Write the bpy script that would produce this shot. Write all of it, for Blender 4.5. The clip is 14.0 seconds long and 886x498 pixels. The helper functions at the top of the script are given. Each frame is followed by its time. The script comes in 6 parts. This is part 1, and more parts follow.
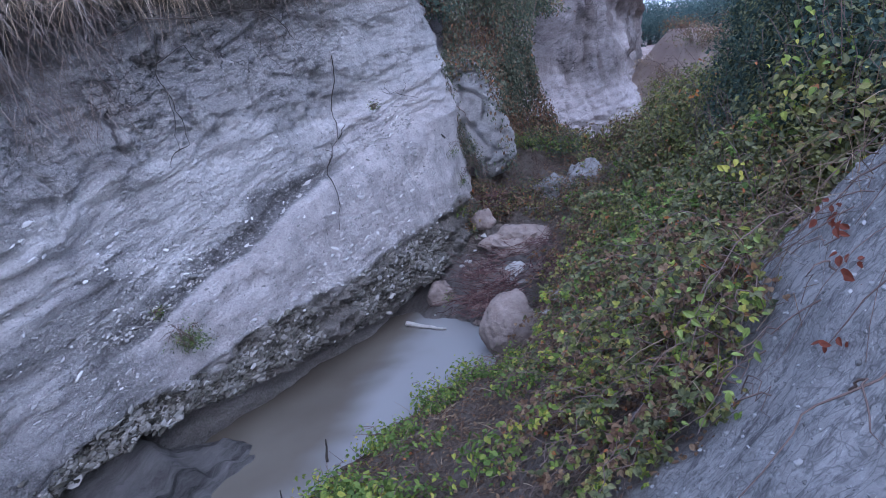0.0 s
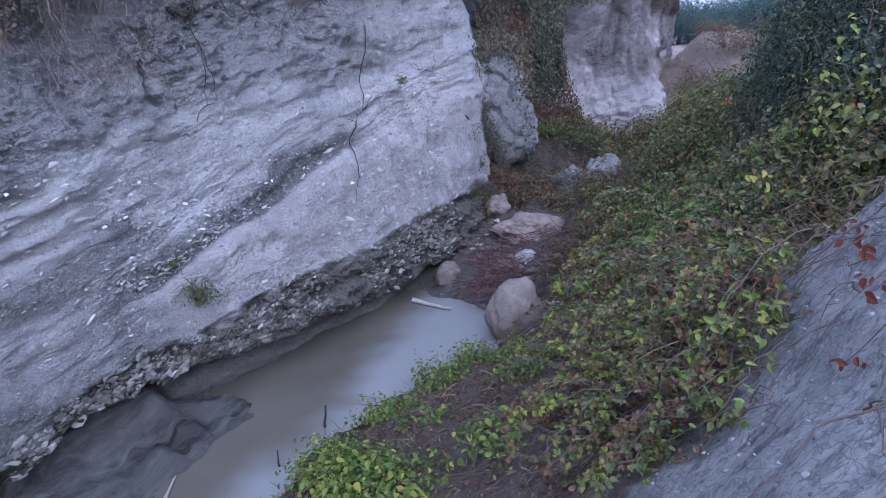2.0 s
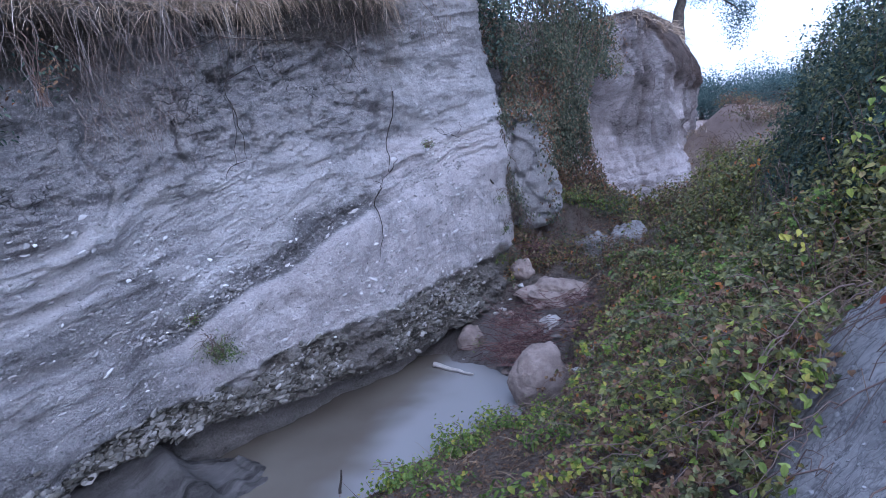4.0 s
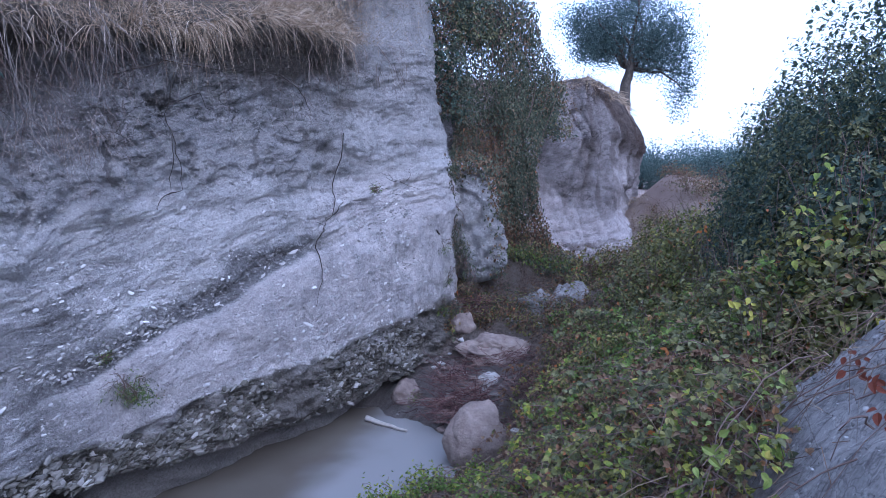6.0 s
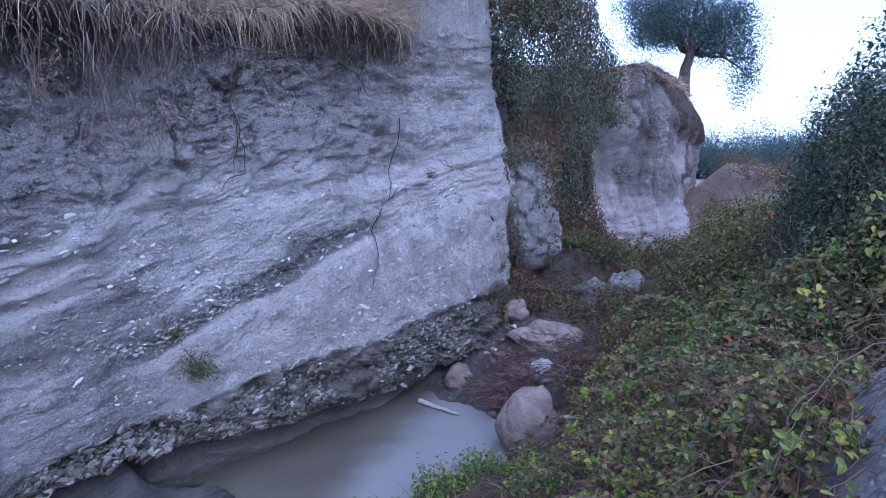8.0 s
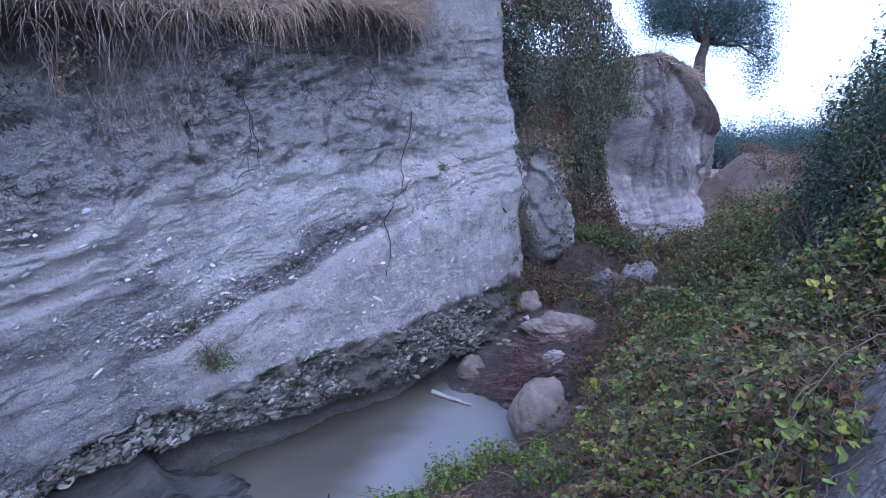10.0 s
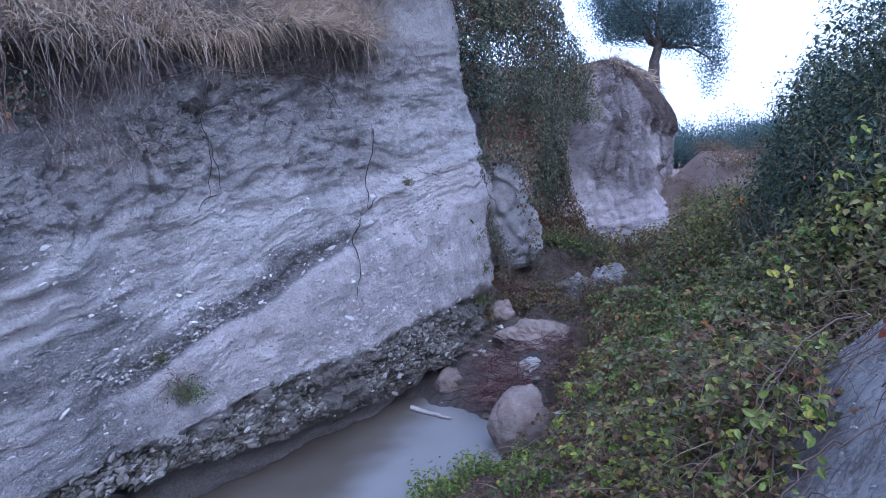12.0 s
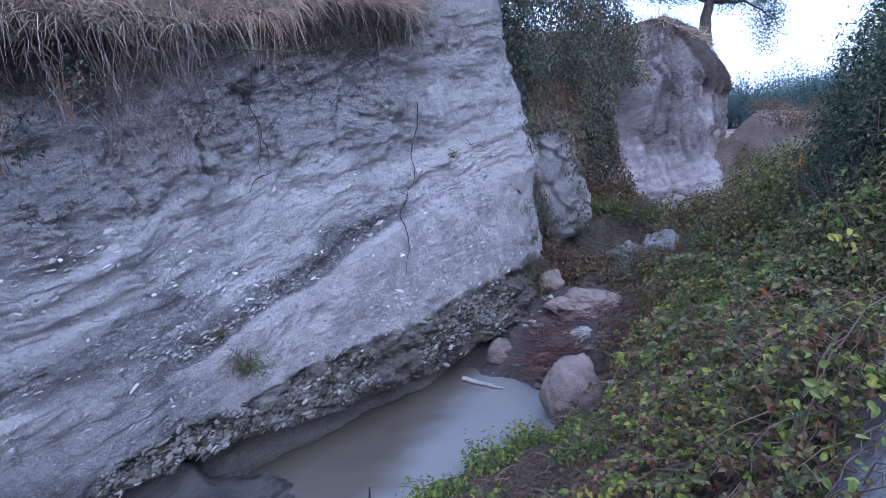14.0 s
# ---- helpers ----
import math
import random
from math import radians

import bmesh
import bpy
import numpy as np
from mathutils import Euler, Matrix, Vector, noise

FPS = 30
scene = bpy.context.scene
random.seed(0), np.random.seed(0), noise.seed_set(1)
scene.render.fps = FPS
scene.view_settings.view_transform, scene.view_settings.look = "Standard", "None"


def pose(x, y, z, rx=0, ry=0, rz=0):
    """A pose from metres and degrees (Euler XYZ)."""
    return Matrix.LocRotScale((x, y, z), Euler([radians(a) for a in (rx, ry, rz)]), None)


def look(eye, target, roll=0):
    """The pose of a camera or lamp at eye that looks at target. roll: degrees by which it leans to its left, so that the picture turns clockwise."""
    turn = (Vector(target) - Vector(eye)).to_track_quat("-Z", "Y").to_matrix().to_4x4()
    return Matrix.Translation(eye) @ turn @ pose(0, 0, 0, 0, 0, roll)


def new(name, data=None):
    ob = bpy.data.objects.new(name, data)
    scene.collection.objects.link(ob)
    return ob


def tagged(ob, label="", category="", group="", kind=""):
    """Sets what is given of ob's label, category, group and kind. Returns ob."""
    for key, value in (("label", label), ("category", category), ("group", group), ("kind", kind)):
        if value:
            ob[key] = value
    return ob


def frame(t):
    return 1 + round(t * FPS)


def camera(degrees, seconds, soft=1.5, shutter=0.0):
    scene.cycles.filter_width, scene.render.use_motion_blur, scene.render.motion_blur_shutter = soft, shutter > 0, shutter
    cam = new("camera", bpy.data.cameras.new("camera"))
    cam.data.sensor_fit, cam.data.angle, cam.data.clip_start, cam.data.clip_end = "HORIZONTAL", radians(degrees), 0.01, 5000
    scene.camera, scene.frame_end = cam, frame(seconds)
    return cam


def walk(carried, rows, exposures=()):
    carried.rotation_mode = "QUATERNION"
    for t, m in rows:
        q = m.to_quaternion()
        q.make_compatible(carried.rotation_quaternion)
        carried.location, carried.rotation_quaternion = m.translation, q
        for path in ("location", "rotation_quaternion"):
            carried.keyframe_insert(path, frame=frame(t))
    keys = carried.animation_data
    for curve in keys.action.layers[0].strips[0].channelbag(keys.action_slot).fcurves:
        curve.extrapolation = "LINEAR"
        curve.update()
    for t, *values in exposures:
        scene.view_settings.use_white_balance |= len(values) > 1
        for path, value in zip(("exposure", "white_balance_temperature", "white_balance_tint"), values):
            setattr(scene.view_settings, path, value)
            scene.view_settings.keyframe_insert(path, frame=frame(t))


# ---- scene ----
cam = camera(68.0, 14.0, soft=0.8)
# seconds, x, y, z, yaw, pitch, roll
PATH = [
    (0.0, 0.129, -0.173, 2.640, 2.29, -16.86, -10.25),
    (0.5, 0.129, -0.168, 2.662, 2.83, -17.35, -5.35),
    (1.0, 0.134, -0.160, 2.665, 6.37, -16.21, -7.39),
    (1.5, 0.116, -0.155, 2.645, 5.87, -16.48, -5.18),
    (2.0, 0.054, -0.199, 2.662, 2.94, -18.56, -4.69),
    (2.5, 0.044, -0.191, 2.646, 7.48, -23.04, -5.05),
    (3.0, 0.078, -0.229, 2.640, 9.39, -18.17, -6.57),
    (3.2, 0.078, -0.233, 2.637, 6.01, -14.34, -6.29),
    (5.3, -0.022, 0.025, 2.479, 3.63, -11.72, -1.81),
    (5.5, -0.005, 0.031, 2.486, 2.20, -11.42, -1.16),
    (6.0, 0.023, 0.004, 2.526, -0.77, -7.99, 0.47),
    (6.5, 0.041, 0.036, 2.511, -0.70, -8.53, -3.12),
    (7.0, 0.059, -0.053, 2.518, -0.43, -3.43, -4.50),
    (7.5, -0.024, -0.013, 2.489, 3.23, -7.80, 0.60),
    (9.8, -0.009, -0.067, 2.516, 5.17, -10.03, -0.59),
    (10.0, 0.003, -0.054, 2.503, 4.88, -9.71, 0.09),
    (10.5, 0.017, -0.005, 2.490, -2.40, -9.52, 0.96),
    (11.0, 0.019, -0.006, 2.492, 0.19, -9.83, -0.16),
    (11.5, 0.022, -0.027, 2.498, -0.38, -8.09, -0.32),
    (12.0, 0.028, -0.055, 2.499, 2.38, -8.54, -3.15),
    (12.5, 0.035, -0.049, 2.501, 3.62, -9.17, -3.20),
    (13.0, 0.020, -0.054, 2.506, 5.51, -10.29, -4.24),
    (13.5, 0.030, -0.052, 2.509, 6.42, -10.97, -6.44),
    (14.0, 0.026, -0.062, 2.514, 6.76, -10.77, -5.46),
]


def eye_pose(x, y, z, yaw, pitch, roll):
    cy, sy, cp, sp = math.cos(radians(yaw)), math.sin(radians(yaw)), math.cos(radians(pitch)), math.sin(radians(pitch))
    return look((x, y, z), (x - 5 * sy * cp, y + 5 * cy * cp, z + 5 * sp), roll)


EXPOSURE = [(0.0, 1.05, 4850, 21), (3.2, 1.05, 4850, 21), (5.5, 1.03, 4750, 22), (7.0, 0.98, 4650, 23), (7.5, 0.93, 4600, 23), (10.0, 0.98, 4650, 23), (11.5, 1.0, 4680, 23), (14.0, 0.98, 4700, 22)]
walk(cam, [(r[0], eye_pose(*r[1:])) for r in PATH], EXPOSURE)

# ---------------------------------------------------------------- light
world = bpy.data.worlds.new("dusk_sky")
scene.world = world
world.use_nodes = True
wn = world.node_tree
sky = wn.nodes.new("ShaderNodeTexSky")
sky.sky_type, sky.sun_disc = "NISHITA", False
sky.sun_elevation, sky.sun_rotation, sky.dust_density, sky.air_density = radians(38), radians(155), 2.5, 1.0
back = wn.nodes["Background"]
back.inputs["Strength"].default_value = 0.15
cloud = wn.nodes.new("ShaderNodeMix")
cloud.data_type = "RGBA"
cloud.inputs[0].default_value = 0.6
cloud.inputs[7].default_value = (5.6, 6.1, 6.6, 1)
wn.links.new(sky.outputs["Color"], cloud.inputs[6])
wn.links.new(cloud.outputs[2], back.inputs["Color"])
sun = new("sun", bpy.data.lights.new("sun", "SUN"))
sun.data.energy, sun.data.angle, sun.data.color = 0.5, radians(70), (1.0, 0.96, 0.92)
sun.matrix_world = look((17, -37, 32), (0, 0, 0))

# ---------------------------------------------------------------- noise and mesh helpers
rng = np.random.default_rng(7)
TABLE = np.random.default_rng(3).random(65536)


def vnoise(x, y, z=0.0):
    """Smooth value noise in -1..1 for arrays."""
    x, y, z = np.broadcast_arrays(np.asarray(x, float), np.asarray(y, float), np.asarray(z, float))
    xi, yi, zi = np.floor(x).astype(np.int64), np.floor(y).astype(np.int64), np.floor(z).astype(np.int64)
    fx, fy, fz = x - xi, y - yi, z - zi
    fx, fy, fz = fx * fx * (3 - 2 * fx), fy * fy * (3 - 2 * fy), fz * fz * (3 - 2 * fz)
    out = 0
    for a in (0, 1):
        for b in (0, 1):
            for c in (0, 1):
                k = ((xi + a) * 73856093) ^ ((yi + b) * 19349663) ^ ((zi + c) * 83492791)
                k = (k ^ (k >> 13)) * 1274126177
                v = TABLE[(k ^ (k >> 16)) & 65535]
                out = out + v * (fx if a else 1 - fx) * (fy if b else 1 - fy) * (fz if c else 1 - fz)
    return out * 2 - 1


def fbm(x, y, z=0.0, octaves=4, gain=0.5):
    total, amp, f = 0, 1.0, 1.0
    for _ in range(octaves):
        total = total + amp * vnoise(x * f, y * f, np.asarray(z) * f)
        amp, f = amp * gain, f * 2.03
    return total


def ridge(x, y, z=0.0, octaves=3):
    """Thin creases: near 1 on the crease, falling to 0."""
    total, amp, f = 0, 1.0, 1.0
    for _ in range(octaves):
        total = total + amp * (1 - np.abs(vnoise(x * f, y * f, np.asarray(z) * f))) ** 6
        amp, f = amp * 0.5, f * 2.1
    return total


def smooth(a, b, x):
    t = np.clip((np.asarray(x, float) - a) / (b - a), 0, 1)
    return t * t * (3 - 2 * t)


def mesh_of(name, verts, faces, material=None, shade=True):
    """A mesh from an array of corners and an array of faces with equal counts."""
    me = bpy.data.meshes.new(name)
    verts, faces = np.asarray(verts, np.float32), np.asarray(faces, np.int32)
    me.vertices.add(len(verts))
    me.vertices.foreach_set("co", verts.ravel())
    n, k = faces.shape
    me.loops.add(n * k)
    me.loops.foreach_set("vertex_index", faces.ravel())
    me.polygons.add(n)
    me.polygons.foreach_set("loop_start", np.arange(0, n * k, k, dtype=np.int32))
    me.update(calc_edges=True)
    me.polygons.foreach_set("use_smooth", np.full(n, shade))
    if material:
        me.materials.append(material)
    me.validate()
    return me


def part(name, me, parent, label="", m=None):
    ob = new(name, me)
    ob.parent = parent
    if m is not None:
        ob.matrix_local = m
    return tagged(ob, label) if label else ob


def grid_faces(nu, nv):
    i = np.arange(nu - 1)[:, None] * nv + np.arange(nv - 1)[None]
    return np.stack([i, i + nv, i + nv + 1, i + 1], -1).reshape(-1, 4)


def attribute(me, name, values):
    a = me.attributes.new(name, "FLOAT", "POINT")
    a.data.foreach_set("value", np.asarray(values, np.float32).ravel())


def tube(path, radii, sides=6):
    """Corners and quads of a tapered tube along a path."""
    path, radii = np.asarray(path, float), np.asarray(radii, float)
    way = np.gradient(path, axis=0)
    way /= np.linalg.norm(way, axis=1, keepdims=True) + 1e-9
    ref = np.where(np.abs(way[:, 2:3]) > 0.9, [[1.0, 0, 0]], [[0, 0, 1.0]])
    a = np.cross(way, ref)
    a /= np.linalg.norm(a, axis=1, keepdims=True) + 1e-9
    b = np.cross(way, a)
    w = np.arange(sides) * 2 * np.pi / sides
    ring = path[:, None] + radii[:, None, None] * (np.cos(w)[None, :, None] * a[:, None] + np.sin(w)[None, :, None] * b[:, None])
    n = len(path)
    i, j = np.meshgrid(np.arange(n - 1), np.arange(sides), indexing="ij")
    k = (j + 1) % sides
    return ring.reshape(-1, 3), np.stack([i * sides + j, i * sides + k, (i + 1) * sides + k, (i + 1) * sides + j], -1).reshape(-1, 4)


def merged(pieces):
    vs, fs, n = [], [], 0
    for v, f in pieces:
        vs.append(v)
        fs.append(f + n)
        n += len(v)
    return np.concatenate(vs), np.concatenate(fs)


LEAF = np.array([(0, 0, 0), (-0.30, 0.22, 0.05), (-0.36, 0.5, 0.06), (-0.2, 0.8, 0.04), (0, 1, -0.06), (0.2, 0.8, 0.04), (0.36, 0.5, 0.06), (0.30, 0.22, 0.05), (0, 0.5, -0.03)])
LEAF_F = np.array([(0, 8, 1), (1, 8, 2), (2, 8, 3), (3, 8, 4), (4, 8, 5), (5, 8, 6), (6, 8, 7), (7, 8, 0)])


def frames_of(normals, r):
    """Turned axes whose third is the normal, with a random spin."""
    n = normals / (np.linalg.norm(normals, axis=1, keepdims=True) + 1e-9)
    ref = r.normal(size=n.shape)
    a = np.cross(n, ref)
    a /= np.linalg.norm(a, axis=1, keepdims=True) + 1e-9
    return np.stack([a, np.cross(n, a), n], 1)


def leaves(points, normals, sizes, r, slim=1.0, droop=0.0):
    """Corners and triangles of many leaves."""
    ax = frames_of(normals, r)
    if droop:
        ax[:, 1, 2] -= droop
        ax[:, 1] /= np.linalg.norm(ax[:, 1], axis=1, keepdims=True)
    t = LEAF * (slim, 1, 1)
    curl = r.uniform(-0.5, 0.9, len(points))
    loc = np.repeat(t[None], len(points), 0)
    loc[:, :, 2] -= curl[:, None] * (t[None, :, 1] ** 2) * 0.35
    loc[:, :, 2] += r.uniform(0, 0.5, len(points))[:, None] * np.abs(t[None, :, 0]) * 0.8
    v = points[:, None] + sizes[:, None, None] * np.einsum("nij,njk->nik", loc, ax)
    f = (LEAF_F[None] + (np.arange(len(points)) * 9)[:, None, None]).reshape(-1, 3)
    return v.reshape(-1, 3), f


def leaflets(points, axes, normals, sizes, r, slim=1.0):
    """Leaves that grow along given axes and face given ways."""
    a = axes / (np.linalg.norm(axes, axis=1, keepdims=True) + 1e-9)
    n = normals - (normals * a).sum(1, keepdims=True) * a
    n /= np.linalg.norm(n, axis=1, keepdims=True) + 1e-9
    ax = np.stack([np.cross(a, n), a, n], 1)
    loc = np.repeat((LEAF * (slim, 1, 1))[None], len(points), 0)
    loc[:, :, 2] -= r.uniform(-0.2, 0.9, len(points))[:, None] * (LEAF[None, :, 1] ** 2) * 0.3
    loc[:, :, 2] += r.uniform(0, 0.6, len(points))[:, None] * np.abs(LEAF[None, :, 0]) * 0.8
    v = points[:, None] + sizes[:, None, None] * np.einsum("nij,njk->nik", loc, ax)
    return v.reshape(-1, 3), (LEAF_F[None] + (np.arange(len(points)) * 9)[:, None, None]).reshape(-1, 3)


def blades(roots, ways, lengths, widths, r, bend=0.5):
    """Grass blades: strips of three quads that bend downwards."""
    n = len(roots)
    w = ways / (np.linalg.norm(ways, axis=1, keepdims=True) + 1e-9)
    side = np.cross(w, r.normal(size=(n, 3)))
    side /= np.linalg.norm(side, axis=1, keepdims=True) + 1e-9
    s = np.array([0, 0.35, 0.7, 1.0])
    mid = roots[:, None] + lengths[:, None, None] * s[None, :, None] * w[:, None]
    sag = (bend * r.uniform(0.2, 1.2, n) * lengths)[:, None] * s[None] ** 2
    mid[:, :, 2] -= sag
    mid += side[:, None] * (r.normal(size=n) * 0.12 * lengths)[:, None, None] * (s[None, :, None] ** 2)
    half = widths[:, None, None] * np.array([1, 0.85, 0.6, 0.12])[None, :, None] * side[:, None] * 0.5
    v = np.stack([mid - half, mid + half], 2).reshape(n, 8, 3)
    q = np.array([(0, 1, 3, 2), (2, 3, 5, 4), (4, 5, 7, 6)])
    f = (q[None] + (np.arange(n) * 8)[:, None, None]).reshape(-1, 4)
    return v.reshape(-1, 3), f


# ---------------------------------------------------------------- materials
def material(name, rough=0.85):
    m = bpy.data.materials.new(name)
    m.use_nodes = True
    nt = m.node_tree
    p = nt.nodes["Principled BSDF"]
    p.inputs["Roughness"].default_value = rough
    p.inputs["Specular IOR Level"].default_value = 0.25
    return m, nt, p


def node(nt, kind, **inputs):
    n = nt.nodes.new(kind)
    for k, v in inputs.items():
        n.inputs[k.replace("_", " ")].default_value = v
    return n


def coords(nt, scale=(1, 1, 1), turn=(0, 0, 0)):
    c, mp = nt.nodes.new("ShaderNodeTexCoord"), nt.nodes.new("ShaderNodeMapping")
    mp.inputs["Scale"].default_value = scale
    mp.inputs["Rotation"].default_value = turn
    if any(turn):
        first = nt.nodes.new("ShaderNodeMapping")
        first.inputs["Rotation"].default_value = turn
        mp.inputs["Rotation"].default_value = (0, 0, 0)
        nt.links.new(c.outputs["Object"], first.inputs["Vector"])
        nt.links.new(first.outputs["Vector"], mp.inputs["Vector"])
    else:
        nt.links.new(c.outputs["Object"], mp.inputs["Vector"])
    return mp.outputs["Vector"]


def noise_tex(nt, vec, scale, detail=6.0, rough=0.6, distort=0.0):
    n = node(nt, "ShaderNodeTexNoise", Scale=scale, Detail=detail, Roughness=rough, Distortion=distort)
    nt.links.new(vec, n.inputs["Vector"])
    return n.outputs["Fac"]


def noise_rgb(nt, vec, scale):
    n = node(nt, "ShaderNodeTexNoise", Scale=scale, Detail=3.0)
    nt.links.new(vec, n.inputs["Vector"])
    return n.outputs["Color"]


def ramp(nt, fac, stops):
    r = nt.nodes.new("ShaderNodeValToRGB")
    while len(r.color_ramp.elements) < len(stops):
        r.color_ramp.elements.new(0.5)
    for e, (pos, col) in zip(r.color_ramp.elements, stops):
        e.position, e.color = pos, (*col, 1) if len(col) == 3 else col
    nt.links.new(fac, r.inputs["Fac"])
    return r.outputs["Color"]


def mix(nt, fac, a, b, mode="MIX"):
    n = nt.nodes.new("ShaderNodeMix")
    n.data_type, n.blend_type = "RGBA", mode
    for sock, v in ((n.inputs[0], fac), (n.inputs[6], a), (n.inputs[7], b)):
        if isinstance(v, (int, float)):
            sock.default_value = v
        elif isinstance(v, tuple):
            sock.default_value = (*v, 1)
        else:
            nt.links.new(v, sock)
    return n.outputs[2]


def bump(nt, p, height, strength, distance, under=None):
    b = node(nt, "ShaderNodeBump", Strength=strength, Distance=distance)
    nt.links.new(height, b.inputs["Height"])
    if under is not None:
        nt.links.new(under, b.inputs["Normal"])
    nt.links.new(b.outputs["Normal"], p.inputs["Normal"])
    return b.outputs["Normal"]


def attr(nt, name):
    a = nt.nodes.new("ShaderNodeAttribute")
    a.attribute_name = name
    return a.outputs["Fac"]


DIP = (-0.15, 0.11, 0)


def clay_material(name, pale, dark, soil):
    """Layered marl. The sheet says where it is jointed or has painted shade ("upper"), gravelly ("band"), pinkish and
    smooth ("mass"), washed by run-off ("drip") or earthy ("soil").
    """
    m, nt, p = material(name, 0.93)
    vec = coords(nt)
    upper, band = attr(nt, "upper"), attr(nt, "band")
    beds = noise_tex(nt, coords(nt, (0.7, 0.7, 5.0), DIP), 2.2, 8, 0.62, 0.5)
    blot = noise_tex(nt, vec, 1.6, 6, 0.62)
    grit = noise_tex(nt, vec, 60, 5, 0.75)
    col = ramp(nt, blot, [(0.32, tuple(a * 0.72 + b * 0.28 for a, b in zip(pale, dark))), (0.62, pale)])
    col = mix(nt, ramp(nt, beds, [(0.30, (0.5, 0.5, 0.5)), (0.47, (0.08, 0.08, 0.08)), (0.6, (0, 0, 0))]), col, dark)
    col = mix(nt, mix(nt, 1.0, attr(nt, "mass"), (0.75, 0.75, 0.75), "MULTIPLY"), col, ramp(nt, noise_tex(nt, vec, 3.2, 8, 0.7), [(0.34, tuple(a * b for a, b in zip(pale, (0.70, 0.665, 0.67)))), (0.6, tuple(a * b for a, b in zip(pale, (1.0, 0.955, 0.95))))]))
    scuff = noise_tex(nt, coords(nt, (1, 1, 1.5), DIP), 7, 8, 0.72, 0.6)
    col = mix(nt, ramp(nt, scuff, [(0.34, (0.5, 0.5, 0.5)), (0.48, (0, 0, 0))]), col, tuple(a * 0.35 + b * 0.65 for a, b in zip(pale, dark)))
    # dark hair lines between the beds, with fine crease shade painted into the colour
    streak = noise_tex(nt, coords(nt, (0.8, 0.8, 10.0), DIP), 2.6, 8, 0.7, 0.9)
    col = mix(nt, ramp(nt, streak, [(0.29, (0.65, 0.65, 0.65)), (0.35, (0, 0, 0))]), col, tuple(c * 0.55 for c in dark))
    # shade inside small pits, painted dark; the pits are bumped further down
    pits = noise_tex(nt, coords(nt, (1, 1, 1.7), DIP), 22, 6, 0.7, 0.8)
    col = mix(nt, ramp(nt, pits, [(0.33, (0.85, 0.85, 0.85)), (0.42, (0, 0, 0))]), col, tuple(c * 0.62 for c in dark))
    col = mix(nt, ramp(nt, noise_tex(nt, coords(nt, (0.8, 0.8, 2.6), DIP), 15, 6, 0.7, 0.5), [(0.6, (0, 0, 0)), (0.68, (0.5, 0.5, 0.5))]), col, tuple(min(1, c * 1.2) for c in pale))
    # run-off streaks
    wash = ramp(nt, noise_tex(nt, coords(nt, (5, 5, 0.9)), 1.6, 7, 0.72, 0.8), [(0.36, (0.5, 0.5, 0.5)), (0.54, (0, 0, 0))])
    col = mix(nt, mix(nt, 1.0, wash, attr(nt, "drip"), "MULTIPLY"), col, tuple(c * 0.85 for c in dark))
    # jointed darker clay
    jointed = ramp(nt, noise_tex(nt, coords(nt, (1, 1, 2.0), DIP), 7, 8, 0.72, 0.4), [(0.30, tuple(c * 0.5 for c in dark)), (0.40, tuple(c * 1.15 for c in dark)), (0.64, tuple(a * 0.85 + b * 0.15 for a, b in zip(pale, dark)))])
    col = mix(nt, upper, col, jointed)
    # gravelly seam
    cells = nt.nodes.new("ShaderNodeTexVoronoi")
    cells.inputs["Scale"].default_value = 34
    nt.links.new(mix(nt, 0.1, coords(nt, (1, 1, 1.6), DIP), noise_rgb(nt, vec, 12)), cells.inputs["Vector"])
    gravel_col = mix(nt, ramp(nt, cells.outputs["Distance"], [(0.15, (0, 0, 0)), (0.55, (1, 1, 1))]), ramp(nt, cells.outputs["Color"], [(0.2, tuple(c * 0.65 for c in dark)), (0.55, tuple(c * 1.15 for c in dark)), (0.9, tuple(c * 0.85 for c in pale))]), tuple(c * 0.5 for c in dark))
    col = mix(nt, mix(nt, 1.0, band, (0.85, 0.85, 0.85), "MULTIPLY"), col, gravel_col)
    brown = ramp(nt, noise_tex(nt, vec, 9, 6, 0.7), [(0.3, tuple(c * 0.5 for c in soil)), (0.7, soil)])
    col = mix(nt, attr(nt, "soil"), col, brown)
    # short cracks where the clay is jointed
    seams = nt.nodes.new("ShaderNodeTexVoronoi")
    seams.feature = "DISTANCE_TO_EDGE"
    seams.inputs["Scale"].default_value = 7
    nt.links.new(mix(nt, 0.25, coords(nt, (1.2, 1.2, 2.2), DIP), noise_rgb(nt, vec, 6)), seams.inputs["Vector"])
    thin = mix(nt, 1.0, ramp(nt, seams.outputs["Distance"], [(0.0, (1, 1, 1)), (0.07, (0, 0, 0))]), ramp(nt, noise_tex(nt, vec, 2.6, 5, 0.65), [(0.46, (0, 0, 0)), (0.58, (0.8, 0.8, 0.8))]), "MULTIPLY")
    thin = mix(nt, 1.0, thin, ramp(nt, upper, [(0.0, (0.12, 0.12, 0.12)), (0.58, (0.2, 0.2, 0.2)), (0.7, (1, 1, 1))]), "MULTIPLY")
    col = mix(nt, thin, col, tuple(c * 0.22 for c in dark))
    col = mix(nt, 0.8, col, ramp(nt, grit, [(0.3, (0.22, 0.21, 0.21)), (0.5, (0.5, 0.5, 0.5)), (0.72, (0.88, 0.87, 0.85))]), "SOFT_LIGHT")
